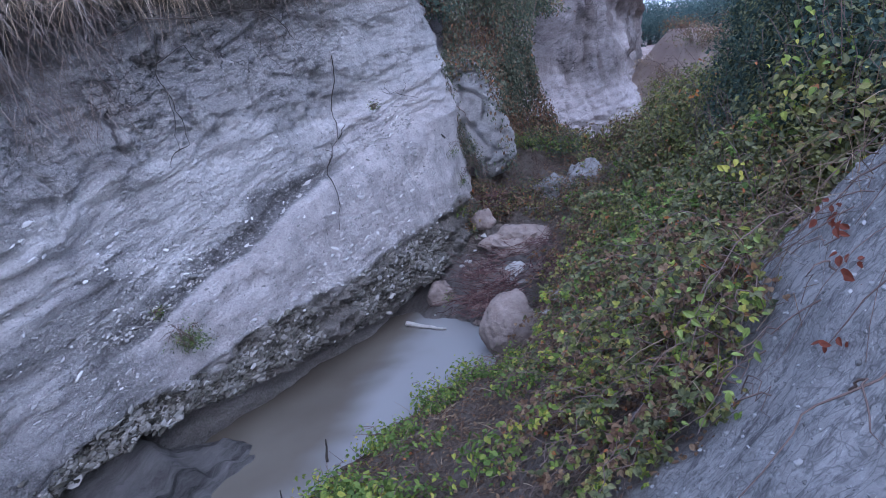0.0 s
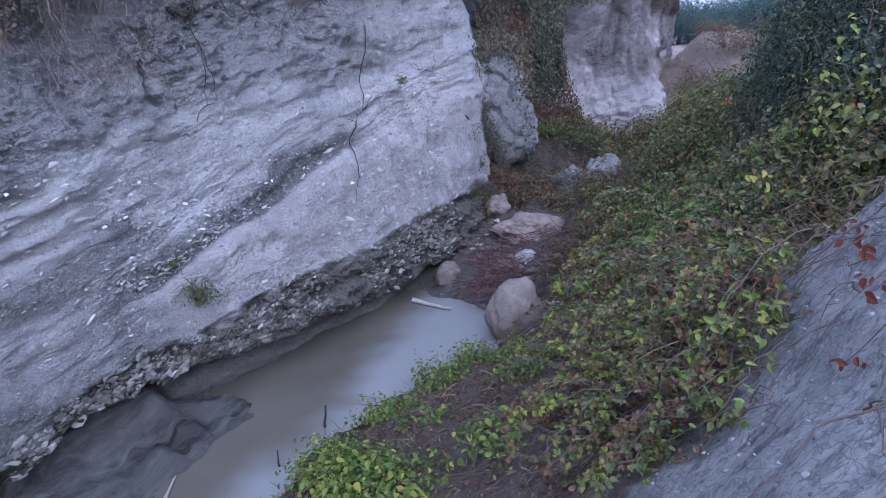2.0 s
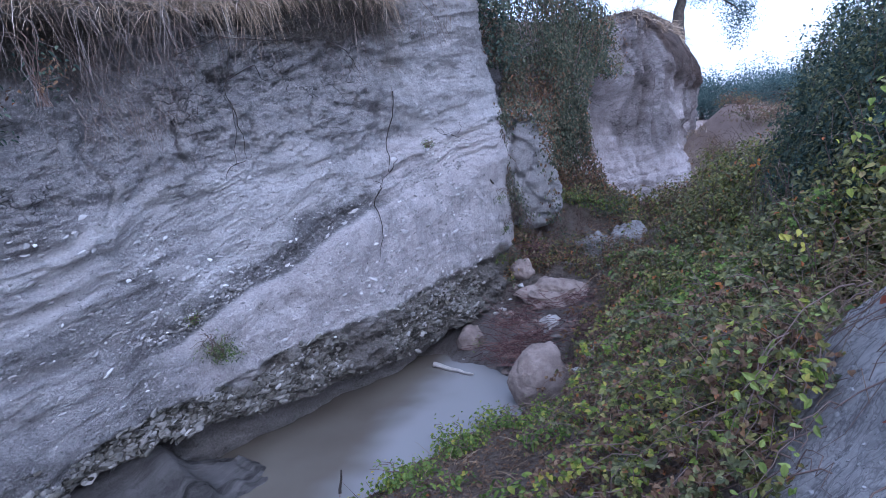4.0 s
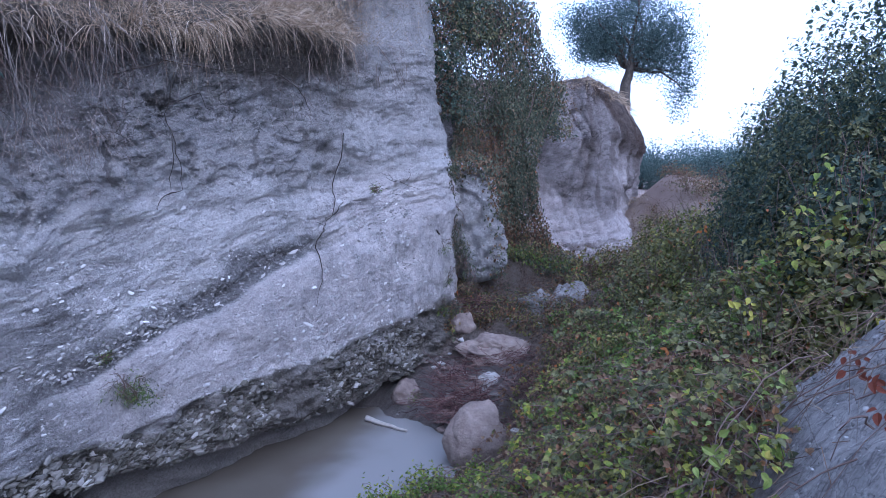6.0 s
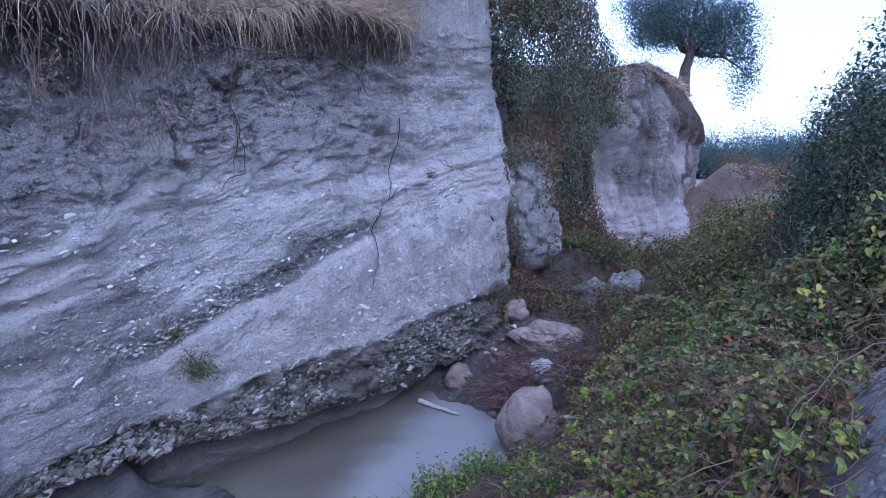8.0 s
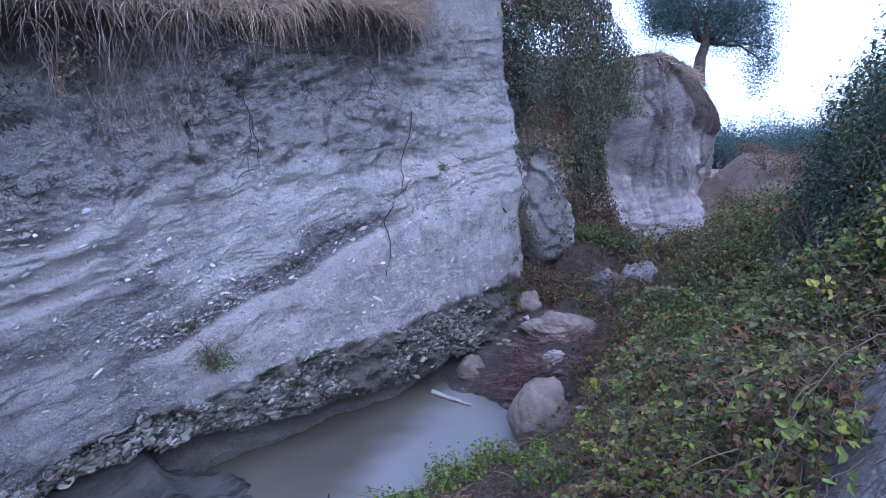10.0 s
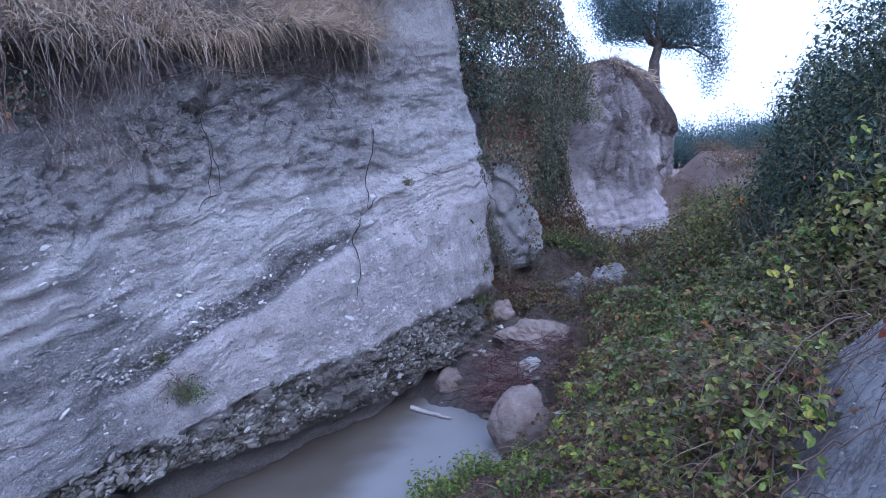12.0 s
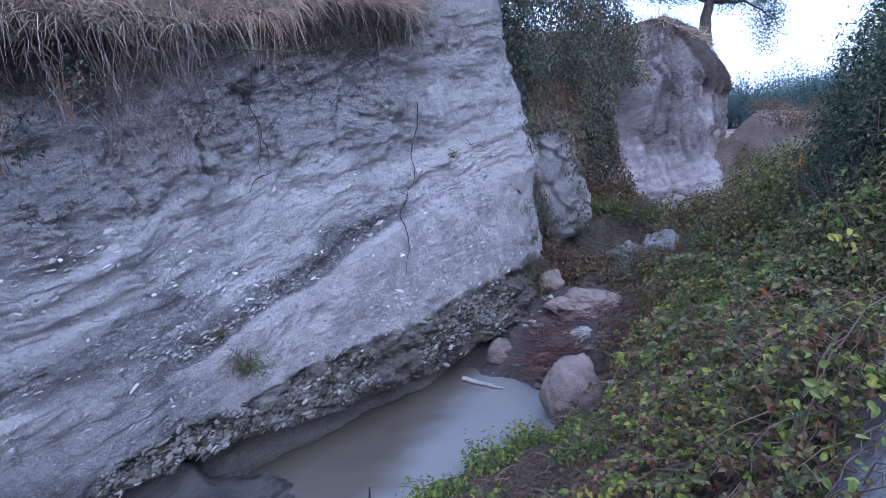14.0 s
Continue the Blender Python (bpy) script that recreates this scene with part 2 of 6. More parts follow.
    flecks = ramp(nt, noise_tex(nt, coords(nt, (1, 1, 1.8)), 30, 4, 0.6), [(0.68, (0, 0, 0)), (0.71, (0.4, 0.4, 0.4))])
    col = mix(nt, flecks, col, tuple(min(1, c * 1.25) for c in pale))
    nt.links.new(col, p.inputs["Base Color"])
    flakes = noise_tex(nt, coords(nt, (1, 1, 2.4), DIP), 17, 8, 0.72, 0.5)
    n1 = bump(nt, p, scuff, 0.8, 0.035, bump(nt, p, flakes, 0.9, 0.034))
    n1 = bump(nt, p, mix(nt, upper, (0, 0, 0), flakes), 1.0, 0.05, n1)
    n1 = bump(nt, p, mix(nt, band, (0.5, 0.5, 0.5), cells.outputs["Distance"]), 0.9, -0.03, n1)
    n1 = bump(nt, p, thin, 0.9, -0.03, bump(nt, p, pits, 0.8, 0.02, n1))
    n1 = bump(nt, p, beds, 0.35, 0.03, n1)
    bump(nt, p, grit, 1.0, 0.016, n1)
    return m


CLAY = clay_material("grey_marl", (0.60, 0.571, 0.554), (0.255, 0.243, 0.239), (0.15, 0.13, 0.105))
FAR_CLAY = clay_material("pinkish_marl", (0.53, 0.475, 0.46), (0.22, 0.19, 0.185), (0.15, 0.11, 0.09))


def ground_material():
    m, nt, p = material("bank_earth", 0.95)
    vec = coords(nt)
    a, b, c = noise_tex(nt, vec, 5, 8, 0.7), noise_tex(nt, vec, 40, 6, 0.75), noise_tex(nt, vec, 1.1, 5, 0.6)
    litter = ramp(nt, b, [(0.3, (0.05, 0.034, 0.026)), (0.5, (0.15, 0.108, 0.08)), (0.7, (0.28, 0.21, 0.16))])
    litter = mix(nt, ramp(nt, a, [(0.42, (0, 0, 0)), (0.62, (1, 1, 1))]), litter, (0.21, 0.175, 0.15))
    rill = noise_tex(nt, coords(nt, (2.5, 7.0, 2.5), (0, 0, -0.25)), 3.0, 9, 0.75, 1.2)
    clay = ramp(nt, a, [(0.3, (0.30, 0.285, 0.275)), (0.5, (0.50, 0.465, 0.445)), (0.72, (0.64, 0.605, 0.58))])
    clay = mix(nt, ramp(nt, rill, [(0.36, (0.85, 0.85, 0.85)), (0.5, (0, 0, 0))]), clay, (0.13, 0.115, 0.115))
    clay = mix(nt, 0.4, clay, ramp(nt, b, [(0.3, (0.2, 0.2, 0.2)), (0.7, (0.8, 0.8, 0.8))]), "SOFT_LIGHT")
    crust = nt.nodes.new("ShaderNodeTexVoronoi")
    crust.feature = "DISTANCE_TO_EDGE"
    crust.inputs["Scale"].default_value = 16
    nt.links.new(mix(nt, 0.25, coords(nt, (1, 1.6, 1)), noise_rgb(nt, vec, 8)), crust.inputs["Vector"])
    clay = mix(nt, ramp(nt, crust.outputs["Distance"], [(0.0, (0.55, 0.55, 0.55)), (0.08, (0, 0, 0))]), clay, (0.14, 0.13, 0.125))
    clay = mix(nt, ramp(nt, noise_tex(nt, vec, 14, 7, 0.75), [(0.56, (0, 0, 0)), (0.66, (0.6, 0.6, 0.6))]), clay, (0.66, 0.64, 0.625))
    col = mix(nt, attr(nt, "clay"), litter, clay)
    col = mix(nt, attr(nt, "field"), col, ramp(nt, c, [(0.35, (0.34, 0.25, 0.215)), (0.7, (0.56, 0.45, 0.39))]))
    shelf = noise_tex(nt, coords(nt, (6.0, 0.7, 1.5), (0, 0, 0.5)), 1.4, 8, 0.65, 0.7)
    col = mix(nt, attr(nt, "mud"), col, ramp(nt, shelf, [(0.34, (0.05, 0.047, 0.044)), (0.46, (0.15, 0.14, 0.132)), (0.62, (0.26, 0.245, 0.235))]))
    nt.links.new(col, p.inputs["Base Color"])
    bump(nt, p, b, 1.0, 0.04, bump(nt, p, rill, 0.8, 0.06, bump(nt, p, mix(nt, attr(nt, "mud"), a, shelf), 0.9, 0.08)))
    return m


def leaf_material(name, stops, rough=0.6, sheen=0.2):
    """Leaf colours vary from leaf to leaf, with veins' fine mottling."""
    m, nt, p = material(name, rough)
    g = nt.nodes.new("ShaderNodeNewGeometry")
    col = ramp(nt, g.outputs["Random Per Island"], stops)
    mott = noise_tex(nt, coords(nt), 60, 4, 0.6)
    col = mix(nt, 0.5, col, ramp(nt, mott, [(0.3, (0.3, 0.3, 0.3)), (0.7, (0.7, 0.7, 0.7))]), "SOFT_LIGHT")
    nt.links.new(col, p.inputs["Base Color"])
    p.inputs["Specular IOR Level"].default_value = sheen
    tr = nt.nodes.new("ShaderNodeBsdfTranslucent")
    nt.links.new(col, tr.inputs["Color"])
    mx = nt.nodes.new("ShaderNodeMixShader")
    mx.inputs["Fac"].default_value = 0.3
    nt.links.new(p.outputs["BSDF"], mx.inputs[1])
    nt.links.new(tr.outputs["BSDF"], mx.inputs[2])
    nt.links.new(mx.outputs["Shader"], nt.nodes["Material Output"].inputs["Surface"])
    return m


def plain_material(name, a, b, scale, rough=0.85, relief=0.01):
    m, nt, p = material(name, rough)
    vec = coords(nt)
    n = noise_tex(nt, vec, scale, 6, 0.65)
    info = nt.nodes.new("ShaderNodeObjectInfo")
    col = ramp(nt, n, [(0.3, a), (0.7, b)])
    col = mix(nt, 0.5, col, ramp(nt, info.outputs["Random"], [(0, (0.35, 0.35, 0.35)), (1, (0.65, 0.64, 0.62))]), "SOFT_LIGHT")
    nt.links.new(col, p.inputs["Base Color"])
    bump(nt, p, noise_tex(nt, vec, scale * 3, 5, 0.7), 0.6, relief)
    return m


def island_material(name, stops, rough=0.9):
    m, nt, p = material(name, rough)
    g = nt.nodes.new("ShaderNodeNewGeometry")
    nt.links.new(ramp(nt, g.outputs["Random Per Island"], stops), p.inputs["Base Color"])
    return m


EARTH = ground_material()
BRAMBLE = leaf_material("bramble_leaf", [(0, (0.05, 0.055, 0.02)), (0.3, (0.11, 0.112, 0.036)), (0.62, (0.205, 0.205, 0.056)), (0.85, (0.32, 0.295, 0.09)), (0.94, (0.28, 0.17, 0.075)), (1, (0.40, 0.14, 0.05))], 0.5, 0.35)
BRIGHT = leaf_material("yellow_green_leaf", [(0, (0.12, 0.17, 0.04)), (0.5, (0.22, 0.28, 0.055)), (0.85, (0.40, 0.40, 0.07)), (1, (0.48, 0.38, 0.09))])
GRASS_GREEN = leaf_material("low_green_leaf", [(0, (0.075, 0.11, 0.03)), (0.6, (0.15, 0.22, 0.05)), (1, (0.26, 0.33, 0.08))])
IVY = leaf_material("ivy_leaf", [(0, (0.055, 0.07, 0.048)), (0.5, (0.105, 0.122, 0.08)), (0.85, (0.19, 0.195, 0.125)), (1, (0.26, 0.17, 0.11))])
# SHRUB and OLIVE carry some haze, painted as blue in the leaf colours
SHRUB = leaf_material("dark_shrub_leaf", [(0, (0.035, 0.058, 0.048)), (0.6, (0.075, 0.108, 0.08)), (1, (0.15, 0.185, 0.12))])
HEDGE = leaf_material("hedge_leaf", [(0, (0.065, 0.073, 0.037)), (0.6, (0.15, 0.157, 0.068)), (1, (0.29, 0.28, 0.13))], 0.5, 0.3)
OLIVE = leaf_material("olive_leaf", [(0, (0.055, 0.09, 0.085)), (0.6, (0.105, 0.155, 0.145)), (1, (0.2, 0.25, 0.23))])
DEAD = leaf_material("withered_leaf", [(0, (0.09, 0.05, 0.032)), (0.5, (0.19, 0.115, 0.068)), (0.95, (0.32, 0.22, 0.13)), (1, (0.46, 0.16, 0.06))])
STRAW = island_material("dry_grass", [(0, (0.17, 0.12, 0.08)), (0.5, (0.36, 0.27, 0.185)), (0.85, (0.53, 0.42, 0.30)), (1, (0.66, 0.57, 0.47))])
ROOT = island_material("hanging_root", [(0, (0.09, 0.06, 0.05)), (0.6, (0.20, 0.15, 0.12)), (1, (0.42, 0.36, 0.32))])
CANE = island_material("bramble_cane", [(0, (0.08, 0.05, 0.045)), (0.6, (0.17, 0.12, 0.10)), (1, (0.33, 0.27, 0.22))])
RED_TWIG = island_material("red_brown_twig", [(0, (0.07, 0.034, 0.034)), (0.6, (0.16, 0.088, 0.08)), (1, (0.30, 0.2, 0.17))])
BARK = plain_material("olive_bark", (0.05, 0.04, 0.035), (0.14, 0.12, 0.10), 14, 0.95, 0.03)
WOOD = plain_material("wet_dead_wood", (0.03, 0.025, 0.022), (0.09, 0.075, 0.065), 20, 0.8, 0.01)
PALE_WOOD = plain_material("bleached_wood", (0.32, 0.29, 0.26), (0.5, 0.47, 0.43), 20, 0.85, 0.006)
PEBBLE = plain_material("pale_pebble", (0.36, 0.34, 0.315), (0.56, 0.54, 0.51), 12, 0.85, 0.006)
BOULDER = plain_material("pinkish_boulder", (0.20, 0.155, 0.135), (0.40, 0.325, 0.285), 8, 0.95, 0.06)


def water_material():
    m, nt, p = material("murky_water", 0.1)
    vec = coords(nt)
    col = ramp(nt, noise_tex(nt, vec, 0.9, 4, 0.5), [(0.3, (0.125, 0.107, 0.085)), (0.7, (0.17, 0.15, 0.122))])
    # pale sky reflection painted into the water colour along the right-hand shore
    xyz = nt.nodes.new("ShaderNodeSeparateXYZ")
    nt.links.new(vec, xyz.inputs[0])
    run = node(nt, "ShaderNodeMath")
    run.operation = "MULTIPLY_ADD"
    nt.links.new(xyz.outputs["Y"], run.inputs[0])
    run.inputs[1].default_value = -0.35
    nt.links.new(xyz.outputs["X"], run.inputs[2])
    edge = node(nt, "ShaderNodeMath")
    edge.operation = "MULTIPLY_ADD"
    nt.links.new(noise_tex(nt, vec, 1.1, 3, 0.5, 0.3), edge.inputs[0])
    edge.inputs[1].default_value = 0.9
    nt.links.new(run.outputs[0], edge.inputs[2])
    sky_sheen = node(nt, "ShaderNodeMapRange")
    sky_sheen.interpolation_type = "SMOOTHSTEP"
    sky_sheen.inputs["From Min"].default_value, sky_sheen.inputs["From Max"].default_value = -2.35, -1.85
    sky_sheen.inputs["To Max"].default_value = 0.85
    nt.links.new(edge.outputs[0], sky_sheen.inputs["Value"])
    col = mix(nt, sky_sheen.outputs["Result"], col, (0.33, 0.325, 0.325))
    nt.links.new(col, p.inputs["Base Color"])
    p.inputs["Specular IOR Level"].default_value = 0.35
    bump(nt, p, noise_tex(nt, vec, 3.0, 3, 0.5), 0.05, 0.01)
    return m


WATER = water_material()

# ---------------------------------------------------------------- plan of the gully
LEFT = np.array([(-8.5, -7), (-6.2, -3), (-4.35, 0.4), (-3.2, 2.5), (-2.17, 4.3), (-1.45, 5.3), (-0.62, 6.5), (0.02, 7.2), (0.1, 7.7), (0.0, 8.3), (0.15, 9.1),
                 (0.7, 9.8), (1.2, 10.6), (1.9, 11.2), (3.0, 11.5), (3.9, 12.4), (4.6, 13.8), (4.75, 15), (4.6, 16.5), (4.4, 19), (4.5, 25), (3, 40)])
TOE = np.array([(-5.2, -7), (-3.4, -2.2), (-2.4, 0.6), (-1.85, 2.0), (-1.5, 2.9), (-1.15, 3.7), (-0.55, 4.45), (0.1, 5.05), (0.5, 5.6), (0.95, 6.5), (1.5, 8.0), (2.6, 10.0), (4.4, 12.0), (6.2, 15), (9, 22), (16, 40)])


# where the brambles end and the bare clay slope begins
BRAMBLE_EDGE = np.array([(-0.6, -2.0), (-0.1, 0.2), (0.28, 1.5), (0.5, 1.85), (0.78, 1.65), (0.98, 1.75), (1.36, 2.45), (1.9, 3.1), (2.7, 3.9), (3.5, 4.6)])


def resample(line, step):
    seg = np.linalg.norm(np.diff(line, axis=0), axis=1)
    s = np.r_[0, np.cumsum(seg)]
    u = np.arange(0, s[-1], step)
    return np.stack([np.interp(u, s, line[:, k]) for k in range(2)], 1), u


def softened(line, step, width):
    p, u = resample(line, step)
    k = int(width / step)
    w = np.exp(-np.linspace(-2, 2, 2 * k + 1) ** 2)
    w /= w.sum()
    out = np.stack([np.convolve(np.pad(p[:, c], k, mode="edge"), w, "valid") for c in range(2)], 1)
    return out, u


def side_distance(line, x, y):
    """Signed distance to a line: positive to its right."""
    best, sign = np.full(x.shape, 1e9), np.ones(x.shape)
    for (ax, ay), (bx, by) in zip(line[:-1], line[1:]):
        dx, dy = bx - ax, by - ay
        t = np.clip(((x - ax) * dx + (y - ay) * dy) / (dx * dx + dy * dy), 0, 1)
        d = np.hypot(x - ax - t * dx, y - ay - t * dy)
        s = np.where((x - ax) * dy - (y - ay) * dx >= 0, 1.0, -1.0)
        near = d < best - 1e-9
        best, sign = np.where(near, d, best), np.where(near, s, sign)
    return best * sign


def rim(x, y):
    """Height of the rim of the left bank, over 3.2 m."""
    brow = np.interp(x / np.maximum(y, 1), [0.1, 0.16, 0.205, 0.23, 0.28, 0.305, 0.33, 0.345, 0.37, 0.5], [0.1, 0.12, 0.28, 0.38, 0.05, -0.18, -0.55, -0.9, -1.1, -1.6])
    return 0.40 * smooth(4.3, 5.7, y) + brow * smooth(9.5, 11, y) + 0.08 * vnoise(x * 0.5, y * 0.5, 4) + 0.07 * fbm(x * 2.2, y * 2.2, 4.0, 3) * smooth(9, 10.5, y)


def back_slope(dl, x, y):
    """The left bank's ground behind the rim."""
    steep = np.interp(-dl, [0.4, 0.9, 1.4, 2.2, 3.0, 5, 30], [2.6, 3.5, 4.0, 4.75, 5.0, 5.4, 5.6])
    low = np.interp(-dl, [0.4, 0.9, 2.0, 30], [2.6, 3.05, 3.2, 3.5])
    k = smooth(8.6, 10.2, y)
    return steep * (1 - k) + low * k + rim(x, y)


def bank_height(d, x, y):
    near = np.interp(d, [-0.6, 0, 0.25, 0.7, 1.2, 2.0, 2.5, 3.0, 3.6, 5, 9, 20], [-0.4, -0.03, 0.10, 0.27, 0.47, 0.88, 1.28, 1.85, 2.5, 3.2, 3.5, 3.4])
    far = np.interp(d, [-0.6, 0, 0.5, 1.5, 3, 9, 30], [0, 0.05, 0.4, 0.7, 0.8, 0.4, 0.0])
    k = smooth(6.5, 11.0, y)
    return near * (1 - k) + far * k


def ground_height(x, y):
    shift = 1.3 * np.clip(x, -0.6, 0.4) + 0.2 * vnoise(x * 2.2, y * 1.2, 12)
    bed = np.interp(y + shift * smooth(7.4, 6.3, y) * smooth(4.6, 5.2, y), [-7, 5.0, 5.5, 6.0, 6.7, 7.6, 8.6, 10, 13, 16, 30], [-0.45, -0.4, -0.14, 0.08, 0.3, 0.48, 0.66, 0.70, 0.8, 0.95, 0.6])
    dt, dl = side_distance(TOE, x, y), side_distance(LEFT, x, y)
    bed = bed + (0.85 * smooth(1.15, 0.0, dl + 0.15 * vnoise(x * 1.3, y * 1.3, 6) + 0.10 * fbm(x * 4, y * 4, 7.0, 4)) + 0.11 * fbm(dl * 4 + y * 0.8, y * 1.1, 37.0, 4, 0.6) * smooth(1.3, 0.8, dl)) * smooth(4.9, 3.7, y)
    k = smooth(5.5, 7.0, y)
    z = np.where(dt > 0, bank_height(dt, x, y) + np.maximum(bed, 0.0) * k, bed)
    toe_blend = smooth(-0.45, 0.0, dt)
    z = np.where(dt <= 0, bed * (1 - toe_blend) + np.maximum(bed, -0.03) * toe_blend, z)
    z = z + 1.2 * np.exp(-((x - 4.9) / 1.2) ** 2 - ((y - 13.4) / 1.2) ** 2) * (1 + 0.3 * vnoise(x * 2.5, y * 2.5, 3))
    # earth mound below the recess
    crest = np.interp(x, [0.3, 0.9, 1.5, 2.0, 2.5, 3.1], [1.2, 1.24, 1.12, 0.9, 0.68, 0.4])
    front = 7.15 + 1.05 * np.clip(x - 0.35, 0, 1.05)
    mound = 0.55 + (crest - 0.55) * smooth(0.0, 1.0, y - front + 0.12 * fbm(x * 2.5, y * 2.5, 15.0, 3)) + 0.07 * fbm(x * 4, y * 4, 25.0, 4)
    z = np.maximum(z, np.where((y > 7.0) & (y < 11) & (x > -0.2) & (x < 3.1), mound, -9))
    z = z + 0.05 * fbm(x * 1.7, y * 1.7, 0, 4) + 0.02 * fbm(x * 9, y * 9, 2, 3)
    rise = smooth(-0.35 - 0.35 * smooth(8.5, 9.5, y), -0.95 - 0.35 * smooth(8.5, 9.5, y), dl)
    z = z * (1 - rise) + back_slope(dl, x, y) * rise
    away = smooth(25, 70, np.hypot(x, y))
    return z * (1 - away) + away * (0.2 + 0.4 * vnoise(x * 0.02, y * 0.02, 9))


def spaced(lo, hi, step, reach):
    mid = np.arange(lo, hi + step / 2, step)
    grow, g, d = [], step, 0.0
    while d < reach:
        g *= 1.22
        d += g
        grow.append(d)
    grow = np.array(grow)
    return np.r_[lo - grow[::-1], mid, hi + grow]


gx, gy = spaced(-3.0, 3.2, 0.034, 1800), spaced(0.2, 10.2, 0.036, 1800)
GX, GY = np.meshgrid(gx, gy, indexing="ij")
GZ = ground_height(GX, GY)
me = mesh_of("ground", np.stack([GX, GY, GZ], -1).reshape(-1, 3), grid_faces(len(gx), len(gy)), EARTH)
D = side_distance(TOE, GX, GY)
bare = smooth(-0.12, 0.12, side_distance(BRAMBLE_EDGE, GX, GY) + 0.22 * fbm(GX * 2.2, GY * 2.2, 5, 3)) * smooth(5.2, 3.6, GY) * smooth(0.9, 1.4, D)
wet = smooth(0.1, -0.1, D) * smooth(7.2, 6.6, GY)
attribute(me, "clay", np.clip(bare + 0.25 * wet * smooth(5.3, 6.2, GY), 0, 1))
attribute(me, "mud", wet * smooth(5.9, 5.0, GY) * 0.9 + 0.5 * wet)
attribute(me, "field", np.clip(smooth(-0.9, -1.6, side_distance(LEFT, GX, GY)) + smooth(10.8, 12.5, GY), 0, 1))
ground = tagged(new("ground", me), "earth gully floor and bank with leaf litter and bare grey clay", "ground", kind="structure")

wx, wy = np.linspace(-6.5, 2.0, 60), np.linspace(-7, 6.4, 90)
WX, WY = np.meshgrid(wx, wy, indexing="ij")
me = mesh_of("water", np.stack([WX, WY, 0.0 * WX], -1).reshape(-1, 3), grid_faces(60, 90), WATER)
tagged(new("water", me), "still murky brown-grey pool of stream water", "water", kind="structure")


# ---------------------------------------------------------------- clay walls
def seam_height(u):
    """The ledge where the smooth lower mass meets the gravelly seam; it climbs along the wall."""
    return np.interp(u, [9, 11.5, 12.0, 12.7, 13.0, 13.3, 13.8, 14.1, 14.4, 14.9, 15.6, 17, 19], [0.75, 0.92, 0.98, 1.09, 1.19, 1.27, 1.37, 1.49, 1.59, 1.67, 1.78, 1.9, 2.0]) + 0.02 * vnoise(u * 3.2, 2.5) + 0.012 * vnoise(u * 11, 6.5)


def bed_top(u):
    """Top of the pebble bed at the foot."""
    return np.interp(u, [9, 11.4, 12.0, 12.6, 13.0, 13.6, 14.7, 15.4, 16.2, 19], [0.40, 0.58, 0.72, 0.74, 0.71, 0.76, 0.74, 0.80, 0.86, 0.9]) + 0.035 * vnoise(u * 2.6, 9.5) + 0.02 * vnoise(u * 9, 3.5)


def lip_height(u):
    """Lower edge of the pebble bed, which hangs over the water."""
    return np.interp(u, [9, 11.2, 12.0, 12.6, 13.3, 13.8, 14.3, 15.0, 15.7, 16.4, 19], [0.12, 0.25, 0.46, 0.42, 0.36, 0.29, 0.23, 0.18, 0.24, 0.34, 0.4]) + 0.05 * vnoise(u * 2.1, 1.5) + 0.03 * vnoise(u * 7, 8.5)


def joint_height(u):
    """Foot of the dark jointed clay."""
    return np.interp(u, [9, 12.2, 13.0, 13.5, 14.5, 15.6, 16.4], [1.9, 2.0, 2.1, 2.14, 2.14, 2.14, 2.3]) + 0.05 * vnoise(u * 1.7, 7.5) + 0.035 * vnoise(u * 6, 4.5)


def bedded(u, z):
    """Heights measured along the beds: 0.35 at the lip, 0.75 on the pebble bed, 1.3 at the seam, 2.1 at the jointed clay."""
    knots = [(-0.6, -0.6 + 0 * u), (0.0, 0 * u), (0.35, lip_height(u)), (0.75, bed_top(u)), (1.3, seam_height(u)), (2.1, np.maximum(joint_height(u), seam_height(u) + 0.2)), (3.0, 3.0 + 0 * u), (5.4, 5.4 + 0 * u)]
    out = np.zeros(np.broadcast(u, z).shape)
    for (c0, h0), (c1, h1) in zip(knots[:-1], knots[1:]):
        t = (z - h0) / (h1 - h0)
        out = np.where((t >= 0) & (t <= 1), c0 + (c1 - c0) * t, out)
    return np.where(z < -0.6, z, out)


